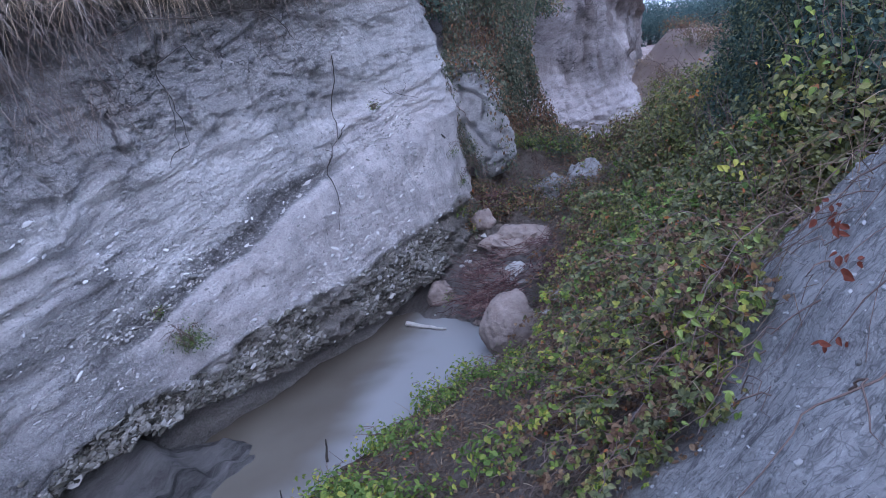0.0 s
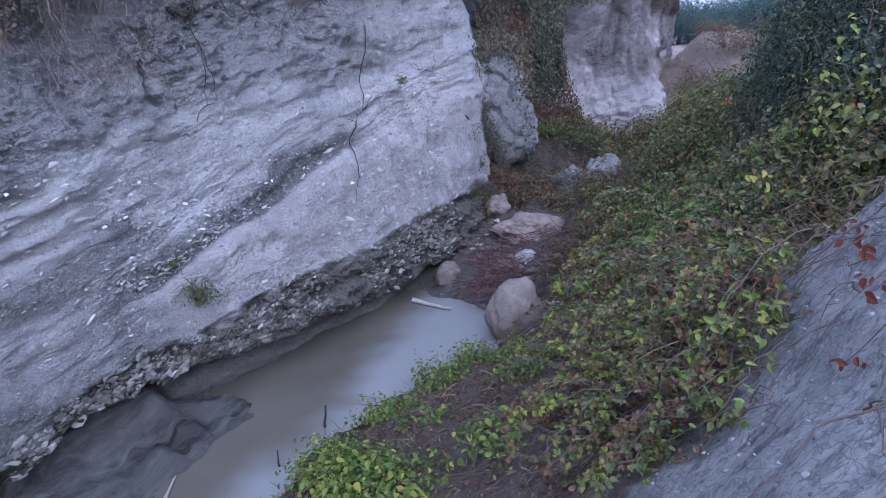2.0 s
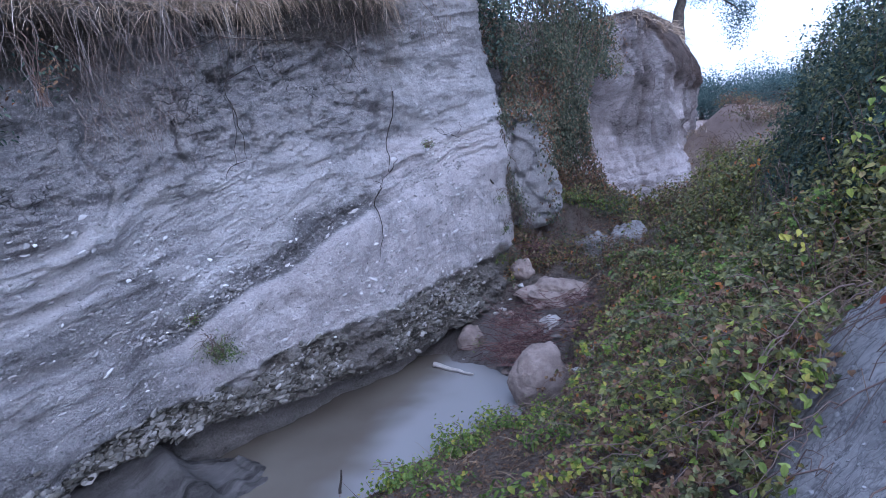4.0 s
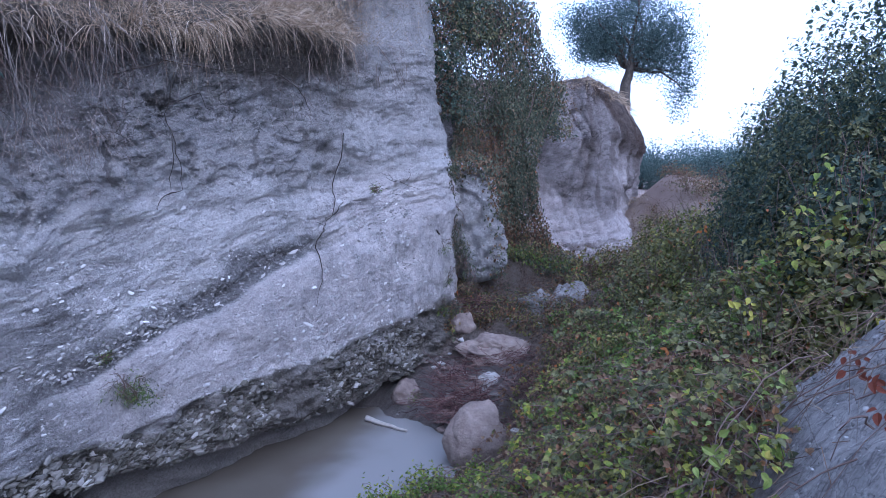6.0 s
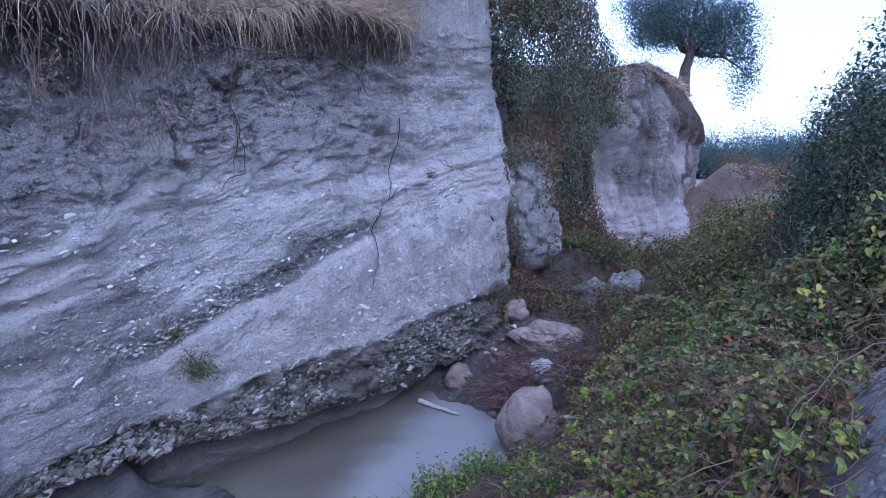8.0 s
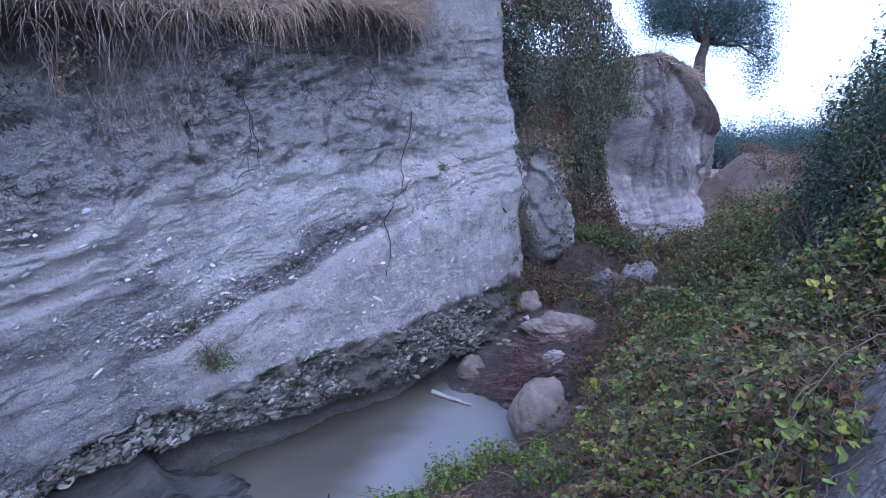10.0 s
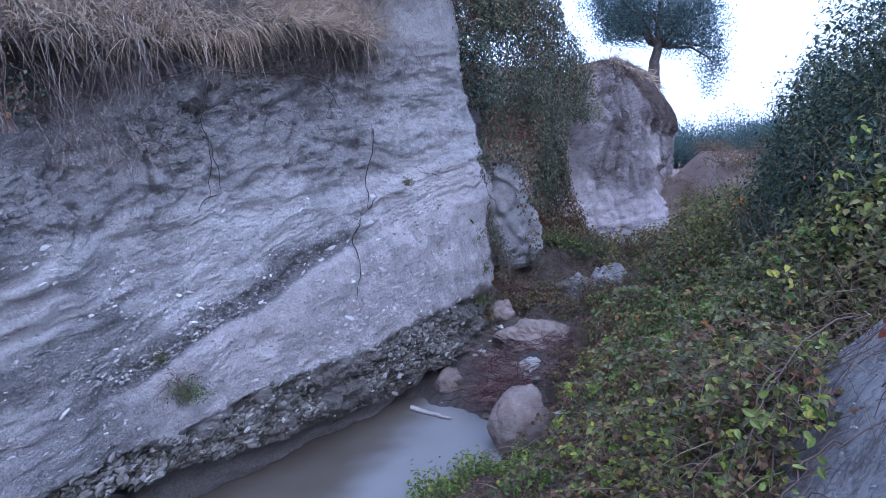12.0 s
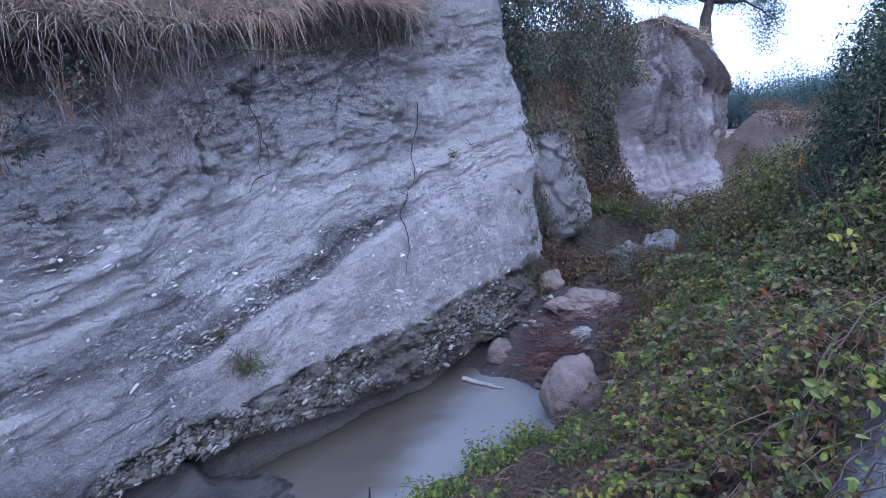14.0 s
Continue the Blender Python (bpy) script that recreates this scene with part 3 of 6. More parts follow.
def cliff_offset(u, z, xy):
    """How far the main wall stands out over the waterline, by height and run."""
    zc = bedded(u, z)
    ledge = smooth(12.2, 12.9, u) * smooth(15.1, 14.5, u)
    prof = np.interp(zc, [-0.6, 0.0, 0.24, 0.31, 0.36, 0.45, 0.6, 0.75, 0.80, 1.0, 1.2, 1.3, 1.42, 1.7, 2.06, 2.14, 2.3, 2.6, 2.8, 3.08, 3.2, 3.3, 3.55, 4.0, 4.5, 5.0, 5.3],
                     [-0.16, -0.10, -0.08, -0.03, 0.17, 0.21, 0.23, 0.24, 0.29, 0.27, 0.21, 0.15, 0.10, 0.04, -0.02, -0.07, -0.10, -0.16, -0.19, -0.17, -0.0, 0.03, -0.2, -0.62, -1.1, -1.7, -2.5])
    shelf = np.interp(zc, [0.85, 1.1, 1.24, 1.285, 1.31, 1.36, 1.45, 1.56, 1.8], [0, 0.02, 0.05, 0.045, -0.05, -0.075, -0.05, -0.02, 0])
    prof = prof + shelf * ledge * (0.8 + 0.4 * vnoise(u * 2.2, 8.5))
    prof = prof + 0.05 * vnoise(u * 1.1, 3.3) * smooth(0.3, 0.45, zc) * smooth(1.3, 0.8, zc)
    prof = prof - 0.14 * smooth(13.4, 12.6, u) * smooth(2.2, 2.6, z) * smooth(3.2, 3.05, z)
    block = smooth(2.04, 2.2, zc) * (1 - 0.65 * smooth(15.0, 15.9, u))
    mass = smooth(0.75, 0.9, zc) * smooth(1.31, 1.27, zc) * smooth(12.2, 12.9, u)
    left = smooth(13.9, 12.4, u)
    beds = 0.026 * (1 - 0.6 * block) * fbm(u * 0.8, zc * 4.5, 1.0, 4, 0.5) * (1 - 0.75 * mass)
    big = 0.07 * fbm(u * 0.55, z * 0.8, 8.0, 3) + 0.03 * fbm(u * 1.7, z * 2.0, 28.0, 3)
    t = fbm(u * 0.6, zc * 4.2, 14.0, 4, 0.5)
    ledges = (0.03 + 0.022 * left) * (1 - 0.8 * block) * (np.floor(t * 3.5) + smooth(0.82, 1.0, t * 3.5 - np.floor(t * 3.5))) / 3.5 * (1 - 0.8 * mass) * smooth(0.8, 1.3, zc)
    for u0, u1, h, deep in ((11.0, 12.75, 1.72, 0.06), (11.4, 12.9, 1.84, 0.05), (11.0, 12.6, 1.98, 0.05), (12.6, 13.6, 1.55, 0.03), (10.8, 12.3, 1.45, 0.05), (11.2, 12.4, 1.2, 0.05)):
        w = zc - h - 0.02 * vnoise(u * 2.5, h * 9)
        ledges = ledges - deep * smooth(-0.015, 0.0, w) * smooth(0.09, 0.012, w) * smooth(u0, u0 + 0.4, u) * smooth(u1, u1 - 0.5, u) * (0.6 + 0.6 * vnoise(u * 3, h))
    c = fbm(u * 3.2, zc * 8.0, 9.0, 4, 0.6)
    chips = 0.02 * (np.floor(c * 4) + smooth(0.7, 1.0, c * 4 - np.floor(c * 4))) / 4 * (0.4 + 1.4 * block) * (1 - 0.7 * mass)
    c = fbm(u * 6 + 3, z * 9 - u, 19.0, 3, 0.6)
    chips = chips + 0.035 * (np.floor(c * 3) + smooth(0.85, 1.0, c * 3 - np.floor(c * 3))) / 3 * (0.1 + 1.1 * block) * (1 - 0.6 * mass)
    cracks = -0.03 * ridge(u * 1.3 + 0.5 * vnoise(z * 2.5, u * 2), z * 1.5, 3.0) ** 2 * smooth(-0.1, 0.4, vnoise(u * 2.3, z * 2.6, 41.0)) * block - 0.045 * np.minimum(ridge(u * 3.4 + 0.3 * z, z * 3.0, 6.0, 2) ** 3, 2) * block * smooth(0.0, 0.4, vnoise(u * 3.1, z * 3.7, 44.0))
    for u0, z0, z1, deep in ((13.16, 2.2, 2.75, 0.12), (14.32, 2.2, 2.5, 0.08), (13.75, 2.2, 2.45, 0.05), (15.2, 2.2, 2.5, 0.06), (12.5, 2.0, 2.5, 0.06)):
        cracks = cracks - deep * np.exp(-((u - u0 - 0.06 * vnoise(z * 6, u0) - 0.015 * vnoise(z * 25, u0)) / 0.02) ** 2) * smooth(z0, z0 + 0.1, z) * smooth(z1, z1 - 0.1, z)
    low = smooth(0.80, 0.72, zc) * smooth(0.28, 0.4, zc)
    lumps = 0.075 * fbm(u * 5, z * 7, 17.0, 4, 0.65) * low
    foot = smooth(0.34, 0.26, zc) * (0.05 * fbm(u * 1.6, z * 6 + u * 1.2, 23.0, 4, 0.55))
    rough = (0.004 + 0.006 * block) * fbm(u * 11, z * 20, 2.0, 4, 0.75) + 0.010 * np.abs(fbm(u * 14, z * 22, 6.0, 3, 0.7)) * (0.05 + block) + 0.012 * fbm(u * 3, z * 3.5, 5.0, 3) + 0.014 * fbm(u * 7, zc * 9, 71.0, 4, 0.65) + 0.010 * np.minimum(fbm(u * 5, zc * 11, 81.0, 3, 0.6), 0) * (1 - block)
    rough = rough + 0.014 * fbm(u * 16, z * 22, 51.0, 3, 0.7) * smooth(1.3, 1.33, zc) * smooth(1.55, 1.42, zc) * ledge
    wash = 0.012 * fbm(u * 5, z * 1.6, 61.0, 4, 0.65) * smooth(14.4, 15.2, u) * smooth(0.8, 1.2, zc)
    fade = 0.3 + 0.7 * smooth(3.5, 3.1, z)
    # the corner runs straight up, with no turf lip
    corner = smooth(15.1, 15.8, u) * smooth(2.5, 2.9, z)
    prof = prof * (1 - corner) + np.interp(z, [2.5, 3.3, 4.2, 5.3], [-0.14, -0.17, -0.26, -0.5]) * corner + 0.10 * smooth(15.9, 16.5, u) * smooth(1.6, 2.0, z)
    return prof + (beds + big + ledges + chips + cracks + lumps + foot + rough + wash) * fade


def main_look(u, z):
    """Where the main wall is earthy, jointed, gravelly, smooth or washed; the jointed tone also paints overhang shade.
    """
    zc = bedded(u, z)
    n = fbm(u * 2, z * 3, 7.0, 4)
    ledge = smooth(12.0, 12.8, u) * smooth(15.3, 14.6, u)
    return {
        "soil": smooth(2.75, 3.1, z + 0.25 * n) * (0.95 - 0.7 * smooth(15.3, 15.8, u)) + 0.85 * smooth(0.79, 0.72, zc + 0.08 * n) - 0.35 * smooth(0.34, 0.28, zc + 0.05 * n),
        # upper also paints shade: below the turf lip and at the lower left
        "upper": (1 - 0.75 * smooth(14.9, 16.0, u + 0.5 * n)) * smooth(2.0, 2.16, zc + 0.12 * n) * (0.62 + 0.38 * smooth(2.3, 2.8, z + 0.3 * n)) + 0.55 * smooth(0.2, 0.5, fbm(u * 1.1, zc * 5, 4.4, 4)) * smooth(1.35, 1.5, zc) * smooth(13.6, 12.4, u) + 0.6 * smooth(13.0, 12.2, u + 0.6 * n) * smooth(1.5, 1.2, zc),
        "band": np.clip(smooth(1.295, 1.31, zc) * smooth(1.58, 1.40, zc + 0.12 * n) * ledge + 0.7 * smooth(0.15, 0.4, fbm(u * 1.5, zc * 7, 33.0, 3)) * smooth(1.3, 1.45, zc) * smooth(1.9, 1.7, zc) * smooth(13.4, 12.8, u) + 0.6 * smooth(13.0, 12.4, u + 0.5 * n) * smooth(1.5, 1.2, zc) * smooth(-0.2, 0.2, n), 0, 1),
        "mass": smooth(0.75, 0.85, zc) * smooth(1.31, 1.29, zc) * smooth(12.2, 12.9, u) + smooth(14.6, 15.4, u) * smooth(0.75, 0.85, zc) * smooth(2.3, 2.0, z),
        "drip": smooth(13.9, 15.0, u + 0.3 * n) * smooth(0.7, 0.9, zc) * smooth(-0.4, 0.3, fbm(u * 1.5, z * 1.5, 5.5, 3) + 0.2),
    }


def wall_sheet(name, line, heights, offset, mat, looks):
    p, u = line
    way = np.gradient(p, axis=0)
    way /= np.linalg.norm(way, axis=1, keepdims=True)
    right = np.stack([way[:, 1], -way[:, 0]], 1)
    U, Z = u[:, None], np.asarray(heights)[None]
    off = offset(U, Z, p)
    X, Y = p[:, 0:1] + right[:, 0:1] * off, p[:, 1:2] + right[:, 1:2] * off
    Zs = Z + rim(X, Y) * smooth(1.2, 3.2, Z)
    me = mesh_of(name, np.stack([X, Y, Zs], -1).reshape(-1, 3), grid_faces(len(u), len(heights)), mat)
    for key, values in looks(U, Z).items():
        attribute(me, key, np.broadcast_to(np.clip(values, 0, 1), X.shape))
    return me, (p, right, u)


main_line, main_u = softened(LEFT[:11], 0.008, 0.28)
ku = (main_u > 4.5) & (main_u < 18.2) & (((main_u > 12.0) & (main_u < 16.9)) | (np.arange(len(main_u)) % 4 == 0))
main = (main_line[ku], main_u[ku])
hs = np.r_[np.arange(-0.6, -0.05, 0.05), np.arange(-0.05, 3.3, 0.009), np.linspace(3.3, 5.3, 50)]


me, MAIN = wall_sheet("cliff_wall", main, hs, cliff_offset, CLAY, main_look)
cliff = tagged(new("cliff_wall", me), "eroded grey clay stream bank with dipping beds and pebble layers", "cliff", kind="structure")


def far_offset(u, z, xy):
    """The bluff: a pale ledged foot, a fluted leaning face, and a dark brow that hangs over at its far end."""
    prof = np.interp(z, [0, 0.7, 1.15, 1.4, 1.7, 2.0, 2.4, 2.7, 2.9, 3.1, 3.2, 3.3, 3.36], [0.55, 0.5, 0.36, 0.24, 0.08, -0.02, -0.18, -0.3, -0.38, -0.45, -0.52, -0.75, -1.3])
    prof = prof - 0.85 * smooth(2.5, 0.7, z) * smooth(4.9, 6.6, u) + 0.2 * smooth(2.4, 2.8, z + 0.12 * vnoise(u * 2.5, 4.0)) * smooth(3.4, 2.9, z) * smooth(5.3, 6.2, u)
    crack = 0
    for u0, d, w, tilt in ((3.45, 0.4, 0.10, 0.3), (3.95, 0.14, 0.03, 0.35), (4.3, 0.1, 0.025, 0.2), (4.62, 0.16, 0.03, 0.4), (4.95, 0.12, 0.025, 0.3), (5.3, 0.16, 0.04, 0.35), (5.7, 0.2, 0.05, 0.3), (6.1, 0.1, 0.03, 0.3), (6.5, 0.16, 0.05, 0.2), (7.0, 0.2, 0.1, 0.2)):
        c = u - u0 - tilt * (z - 1.5) - 0.16 * vnoise(z * 1.7, u0) - 0.05 * vnoise(z * 6, u0)
        crack = crack + 1.5 * d * np.exp(-np.abs(c / (1.7 * w))) * 0.8 * smooth(1.2, 1.7, z + 0.3 * vnoise(u0, 1.0))
    t = fbm(u * 0.7, z * 3.0 - u * 0.5, 6.0, 4, 0.55)
    ledge = 0.07 * (np.floor(t * 3) + smooth(0.6, 1.0, t * 3 - np.floor(t * 3))) / 3
    flute = -0.06 * ridge(u * 1.7 - 0.4 * z, z * 0.7, 8.0, 3) * smooth(1.3, 1.9, z)
    rough = 0.035 * fbm(u * 3, z * 4, 1.0, 5, 0.65) + 0.09 * fbm(u * 0.8, z * 0.9, 3.0, 4, 0.5) - 0.06 * ridge(u * 2.5, z * 3.5, 2.0, 2)
    return prof - crack + (ledge + flute + rough) * (0.25 + 0.75 * smooth(3.36, 3.1, z))


far_line, far_u = softened(LEFT[9:], 0.022, 0.45)
kf = far_u < 14
me, FAR = wall_sheet("far_cliff_wall", (far_line[kf], far_u[kf]), np.r_[np.arange(0.0, 3.2, 0.022), np.linspace(3.2, 3.36, 8)], far_offset, FAR_CLAY,
                     lambda u, z: {"soil": 0.85 * smooth(2.9, 3.2, z + 0.25 * fbm(u * 2, z, 2.0, 3) + 0.6 * smooth(5.0, 6.0, u)) + 0.5 * smooth(1.4, 2.0, z + 0.4 * fbm(u * 1.5, z, 5.0, 3)) * smooth(0.0, 0.6, fbm(u * 5.5 - z * 1.6, z * 1.1, 12.0, 4)), "upper": 0.8 * smooth(1.6, 2.2, z + 0.5 * fbm(u * 1.2, z, 9.0, 3)), "drip": smooth(1.2, 1.8, z)})
tagged(new("far_cliff_wall", me), "pinkish fluted clay bluff with a dark overhanging turf edge", "cliff", kind="structure")


# ---------------------------------------------------------------- places on the walls
def on_wall(sheet, offset, u, z, lift=0.0):
    """World places and outward ways on a wall, for runs u and heights z."""
    p, right, us = sheet
    u, z = np.atleast_1d(np.asarray(u, float)), np.atleast_1d(np.asarray(z, float))
    b = np.stack([np.interp(u, us, p[:, k]) for k in range(2)], 1)
    r = np.stack([np.interp(u, us, right[:, k]) for k in range(2)], 1)
    off = offset(u, z, None) + lift
    x, y = b[:, 0] + r[:, 0] * off, b[:, 1] + r[:, 1] * off
    return np.stack([x, y, z + rim(x, y) * smooth(1.2, 3.2, z)], 1), np.c_[r, np.zeros(len(u))]


def run_of(x, y):
    """The run along the main wall nearest to a place."""
    p, _, us = MAIN
    return us[np.argmin((p[:, 0] - x) ** 2 + (p[:, 1] - y) ** 2)]


def on_ground(x, y):
    return ground_height(np.atleast_1d(np.asarray(x, float)), np.atleast_1d(np.asarray(y, float)))


# ---------------------------------------------------------------- stones
def stone_mesh(name, seed, radii, mat, rough=0.25, detail=2, flat=0.0):
    bm = bmesh.new()
    bmesh.ops.create_icosphere(bm, subdivisions=detail, radius=1)
    for v in bm.verts:
        c = v.co.copy()
        k = 1 + rough * noise.noise(c * 1.1 + Vector((seed * 7.1, 0, 0))) + rough * 0.5 * noise.noise(c * 2.6 + Vector((0, seed * 3.3, 0)))
        if detail > 3:
            k += rough * 0.3 * noise.noise(c * 5 + Vector((0, 0, seed))) + rough * 0.16 * noise.noise(c * 13) + rough * 0.08 * noise.noise(c * 28)
        for a in (Vector((0.8, 0.5, 0.33)), Vector((-0.6, 0.7, 0.4)), Vector((0.1, -0.8, 0.6))):
            d = c.dot(a.normalized()) * k
            if d > 0.82:
                c -= a.normalized() * (d - 0.82) * 0.6
        v.co = Vector((c.x * k * radii[0], c.y * k * radii[1], c.z * k * radii[2]))
        if flat and v.co.z < -flat:
            v.co.z = -flat
    me = bpy.data.meshes.new(name)
    bm.to_mesh(me)
    bm.free()
    me.polygons.foreach_set("use_smooth", [detail > 2] * len(me.polygons))
    me.materials.append(mat)
    return me


def stone(name, label, x, y, z, radii, seed, mat, turn=(0, 0, 0), rough=0.25, detail=4, group=""):
    ob = new(name, stone_mesh(name, seed, radii, mat, rough, detail))
    ob.matrix_world = pose(x, y, z, *turn)
    return tagged(ob, label, "rock", group)


def sits(x, y, up):
    return float(on_ground(x, y)[0]) + up


CRAG = plain_material("grey_crag", (0.15, 0.14, 0.135), (0.38, 0.36, 0.345), 7, 0.95, 0.05)
stone("boulder", "large pinkish clay boulder at the edge of the pool", 0.36, 5.18, 0.19, (0.25, 0.23, 0.325), 19, BOULDER, (0, 6, 20), 0.2, 5)
stone("boulder", "rounded pinkish rock half sunk in the pool", -0.25, 6.42, 0.13, (0.16, 0.15, 0.17), 5, BOULDER, (0, 20, 50), 0.35, 4)
stone("boulder", "broad low crumbling clay block on the debris", 0.74, 7.0, sits(0.74, 7.0, -0.01), (0.42, 0.30, 0.17), 8, BOULDER, (0, 8, 20), 0.38, 5)
stone("rock", "pale white rock lying against a grey block", 0.62, 6.45, 0.27, (0.13, 0.10, 0.085), 11, PEBBLE, (10, 25, 30), 0.3, 4)
stone("rock", "grey block beside the pale rock", 0.50, 6.6, 0.2, (0.2, 0.16, 0.09), 13, BOULDER, (0, 16, 60), 0.55, 5)
stone("rock", "grey rock beside the red-brown twigs", 0.93, 5.95, 0.14, (0.10, 0.09, 0.07), 14, PEBBLE, (0, 10, 60), 0.3, 4)
stone("rock", "cracked grey rock on the debris slope", 1.38, 7.95, sits(1.38, 7.95, 0.08), (0.36, 0.22, 0.22), 23, CRAG, (0, 12, 10), 0.5, 5)
stone("rock", "grey rock half buried in the debris slope", 1.75, 8.25, sits(1.75, 8.25, 0.08), (0.28, 0.2, 0.18), 24, CRAG, (0, -8, 40), 0.5, 5)
stone("rock", "rounded reddish rock below the buttress", 0.36, 7.2, sits(0.36, 7.2, 0.05), (0.14, 0.12, 0.13), 25, BOULDER, (0, 10, 0), 0.35, 4)
r1 = np.random.default_rng(21)
GREY_STONE = plain_material("grey_stone", (0.14, 0.13, 0.12), (0.34, 0.32, 0.30), 10, 0.92, 0.02)
shapes = [stone_mesh("rock", 40 + i, (1, 0.8, 0.55), PEBBLE if i % 3 == 0 else (BOULDER if i % 3 == 1 else GREY_STONE), 0.45, 3) for i in range(6)]
for i in range(90):
    y = r1.uniform(5.6, 7.7)
    x = np.interp(y, [5.6, 6.2, 7.7], [-0.2, -0.35, 0.25]) + r1.uniform(0, 1) * np.interp(y, [5.6, 7.7], [1.0, 1.2])
    s = 0.014 + 0.045 * r1.random() ** 2.5
    ob = new("rock", shapes[r1.integers(6)])
    ob.matrix_world = pose(x, y, float(on_ground(x, y)[0]) + s * 0.25, *r1.uniform(-20, 20, 2), r1.uniform(0, 360)) @ Matrix.Diagonal((s, s, s, 1))
    tagged(ob, "small pale stone on the muddy debris", "rock", "stones on the debris")

# buttress in the recess
bm = bmesh.new()
bmesh.ops.create_icosphere(bm, subdivisions=6, radius=1)
for v in bm.verts:
    c = v.co
    c.x, c.y, c.z = [math.copysign(abs(a) ** 0.7, a) for a in (c.x, c.y, c.z)]
    q = Vector((c.x * 0.36, c.y * 0.32, c.z * 0.72))
    k = 1 + 0.2 * noise.noise(q * 1.9 + Vector((3, 1, 4))) + 0.16 * noise.noise(q * 4.5) + 0.1 * noise.noise(q * 11) + 0.07 * noise.noise(q * 25) + 0.03 * noise.noise(q * 55) - 0.22 * max(0, 1 - 6 * abs(noise.noise(q * 2.3 + Vector((9, 2, 0))))) - 0.1 * max(0, 1 - 6 * abs(noise.noise(q * 5.1 + Vector((1, 5, 0)))))
    w = 1.12 - 0.30 * c.z
    v.co = Vector((q.x * k * w - 0.08 * c.z, q.y * k * w, q.z * (1 + 0.12 * noise.noise(Vector((q.x * 3, q.y * 3, 2))))))
me = bpy.data.meshes.new("clay_buttress")
bm.to_mesh(me)
bm.free()
me.polygons.foreach_set("use_smooth", [True] * len(me.polygons))
me.materials.append(CLAY)
attribute(me, "upper", [0.35] * len(me.vertices))
ob = new("clay_buttress", me)
ob.location = (0.50, 8.1, 1.74)
tagged(ob, "pale clay buttress standing free among ivy", "cliff", kind="structure")

# pebble beds in the main wall
r2 = np.random.default_rng(5)
GREY_PEBBLE = plain_material("grey_pebble", (0.17, 0.163, 0.15), (0.33, 0.315, 0.295), 12, 0.9, 0.006)
DARK_PEBBLE = plain_material("brown_pebble", (0.085, 0.08, 0.064), (0.2, 0.185, 0.155), 12, 0.9, 0.006)
low_peb = [stone_mesh("pebble", 90 + i, (1.15, 0.4 + 0.12 * (i % 3), 0.5 + 0.14 * (i % 2)), GREY_PEBBLE if i < 4 else DARK_PEBBLE, 0.45, 1) for i in range(8)]
peb = [stone_mesh("pebble", 70 + i, (1.2, 0.4 + 0.1 * (i % 3), 0.55 + 0.1 * (i % 2)), PEBBLE if i < 1 else GREY_PEBBLE, 0.55, 1) for i in range(10)]
U0, U1 = run_of(-2.9, 3.0), run_of(-0.3, 6.9)


def pebble_places(n, r):
    """Runs, heights and sizes of the stones: thick in the low bed, thin along the seams higher up."""
    u = r.uniform(U0, U1, n)
    pick = r.random(n)
    low = lip_height(u) + (bed_top(u) - lip_height(u)) * np.clip(r.normal(0.5, 0.3, n), -0.02, 1.1)
    seam = seam_height(u) + np.abs(r.normal(0, 0.10, n)) + 0.015
    high = seam_height(u) + r.normal(0.12, 0.35, n)
    z = np.where(pick < 0.66, low, np.where(pick < 0.85, seam, high))
    keep = (vnoise(u * 1.6, z * 4, 33) > np.where(pick < 0.66, -0.35, np.where(pick < 0.85, -0.1, 0.15))) & ~((pick > 0.66) & (z > 2.1))
    s = np.where(pick < 0.66, 0.014 + 0.042 * r.random(n) ** 2.0, 0.009 + 0.026 * r.random(n) ** 3)
    return u[keep], z[keep], s[keep]


u, z, s = pebble_places(420, r2)
order = np.argsort(-s)[:290]
spots, outs = on_wall(MAIN, cliff_offset, u[order], z[order], 0.0)
for q, o, k in zip(spots, outs, s[order]):
    ob = new("pebble", low_peb[r2.integers(8)] if q[2] < 0.85 else peb[r2.integers(10)])
    yaw = math.degrees(math.atan2(-o[0], o[1]))
    ob.parent = cliff
    ob.matrix_local = pose(*(q + o * k * -0.08), r2.uniform(-15, 15), r2.uniform(-25, 25), yaw + r2.uniform(-30, 30)) @ Matrix.Diagonal((k, k, k, 1))
u, z, s = pebble_places(8000, r2)
s = s * 0.6
spots, outs = on_wall(MAIN, cliff_offset, u, z, 0.0)
ico = bmesh.new()
bmesh.ops.create_icosphere(ico, subdivisions=1, radius=1)
iv, jf = np.array([v.co[:] for v in ico.verts]), np.array([[v.index for v in f.verts] for f in ico.faces])
ico.free()
along = np.c_[-outs[:, 1], outs[:, 0], 0.14 * np.ones(len(u))] + 0.3 * r2.normal(size=outs.shape)
along /= np.linalg.norm(along, axis=1, keepdims=True)
face = outs + 0.35 * r2.normal(size=outs.shape)
face -= (face * along).sum(1, keepdims=True) * along
face /= np.linalg.norm(face, axis=1, keepdims=True)
ax = np.stack([along, face, np.cross(along, face)], 1)
shape = iv[None] * (1 + 0.22 * r2.normal(size=(len(u), len(iv), 1))) * r2.uniform(0.6, 1.35, (len(u), 1, 3)) * (1.25, 0.5, 0.6)
V = (spots + outs * s[:, None] * 0.1)[:, None] + s[:, None, None] * np.einsum("nij,njk->nik", shape, ax)
low = z < 0.85
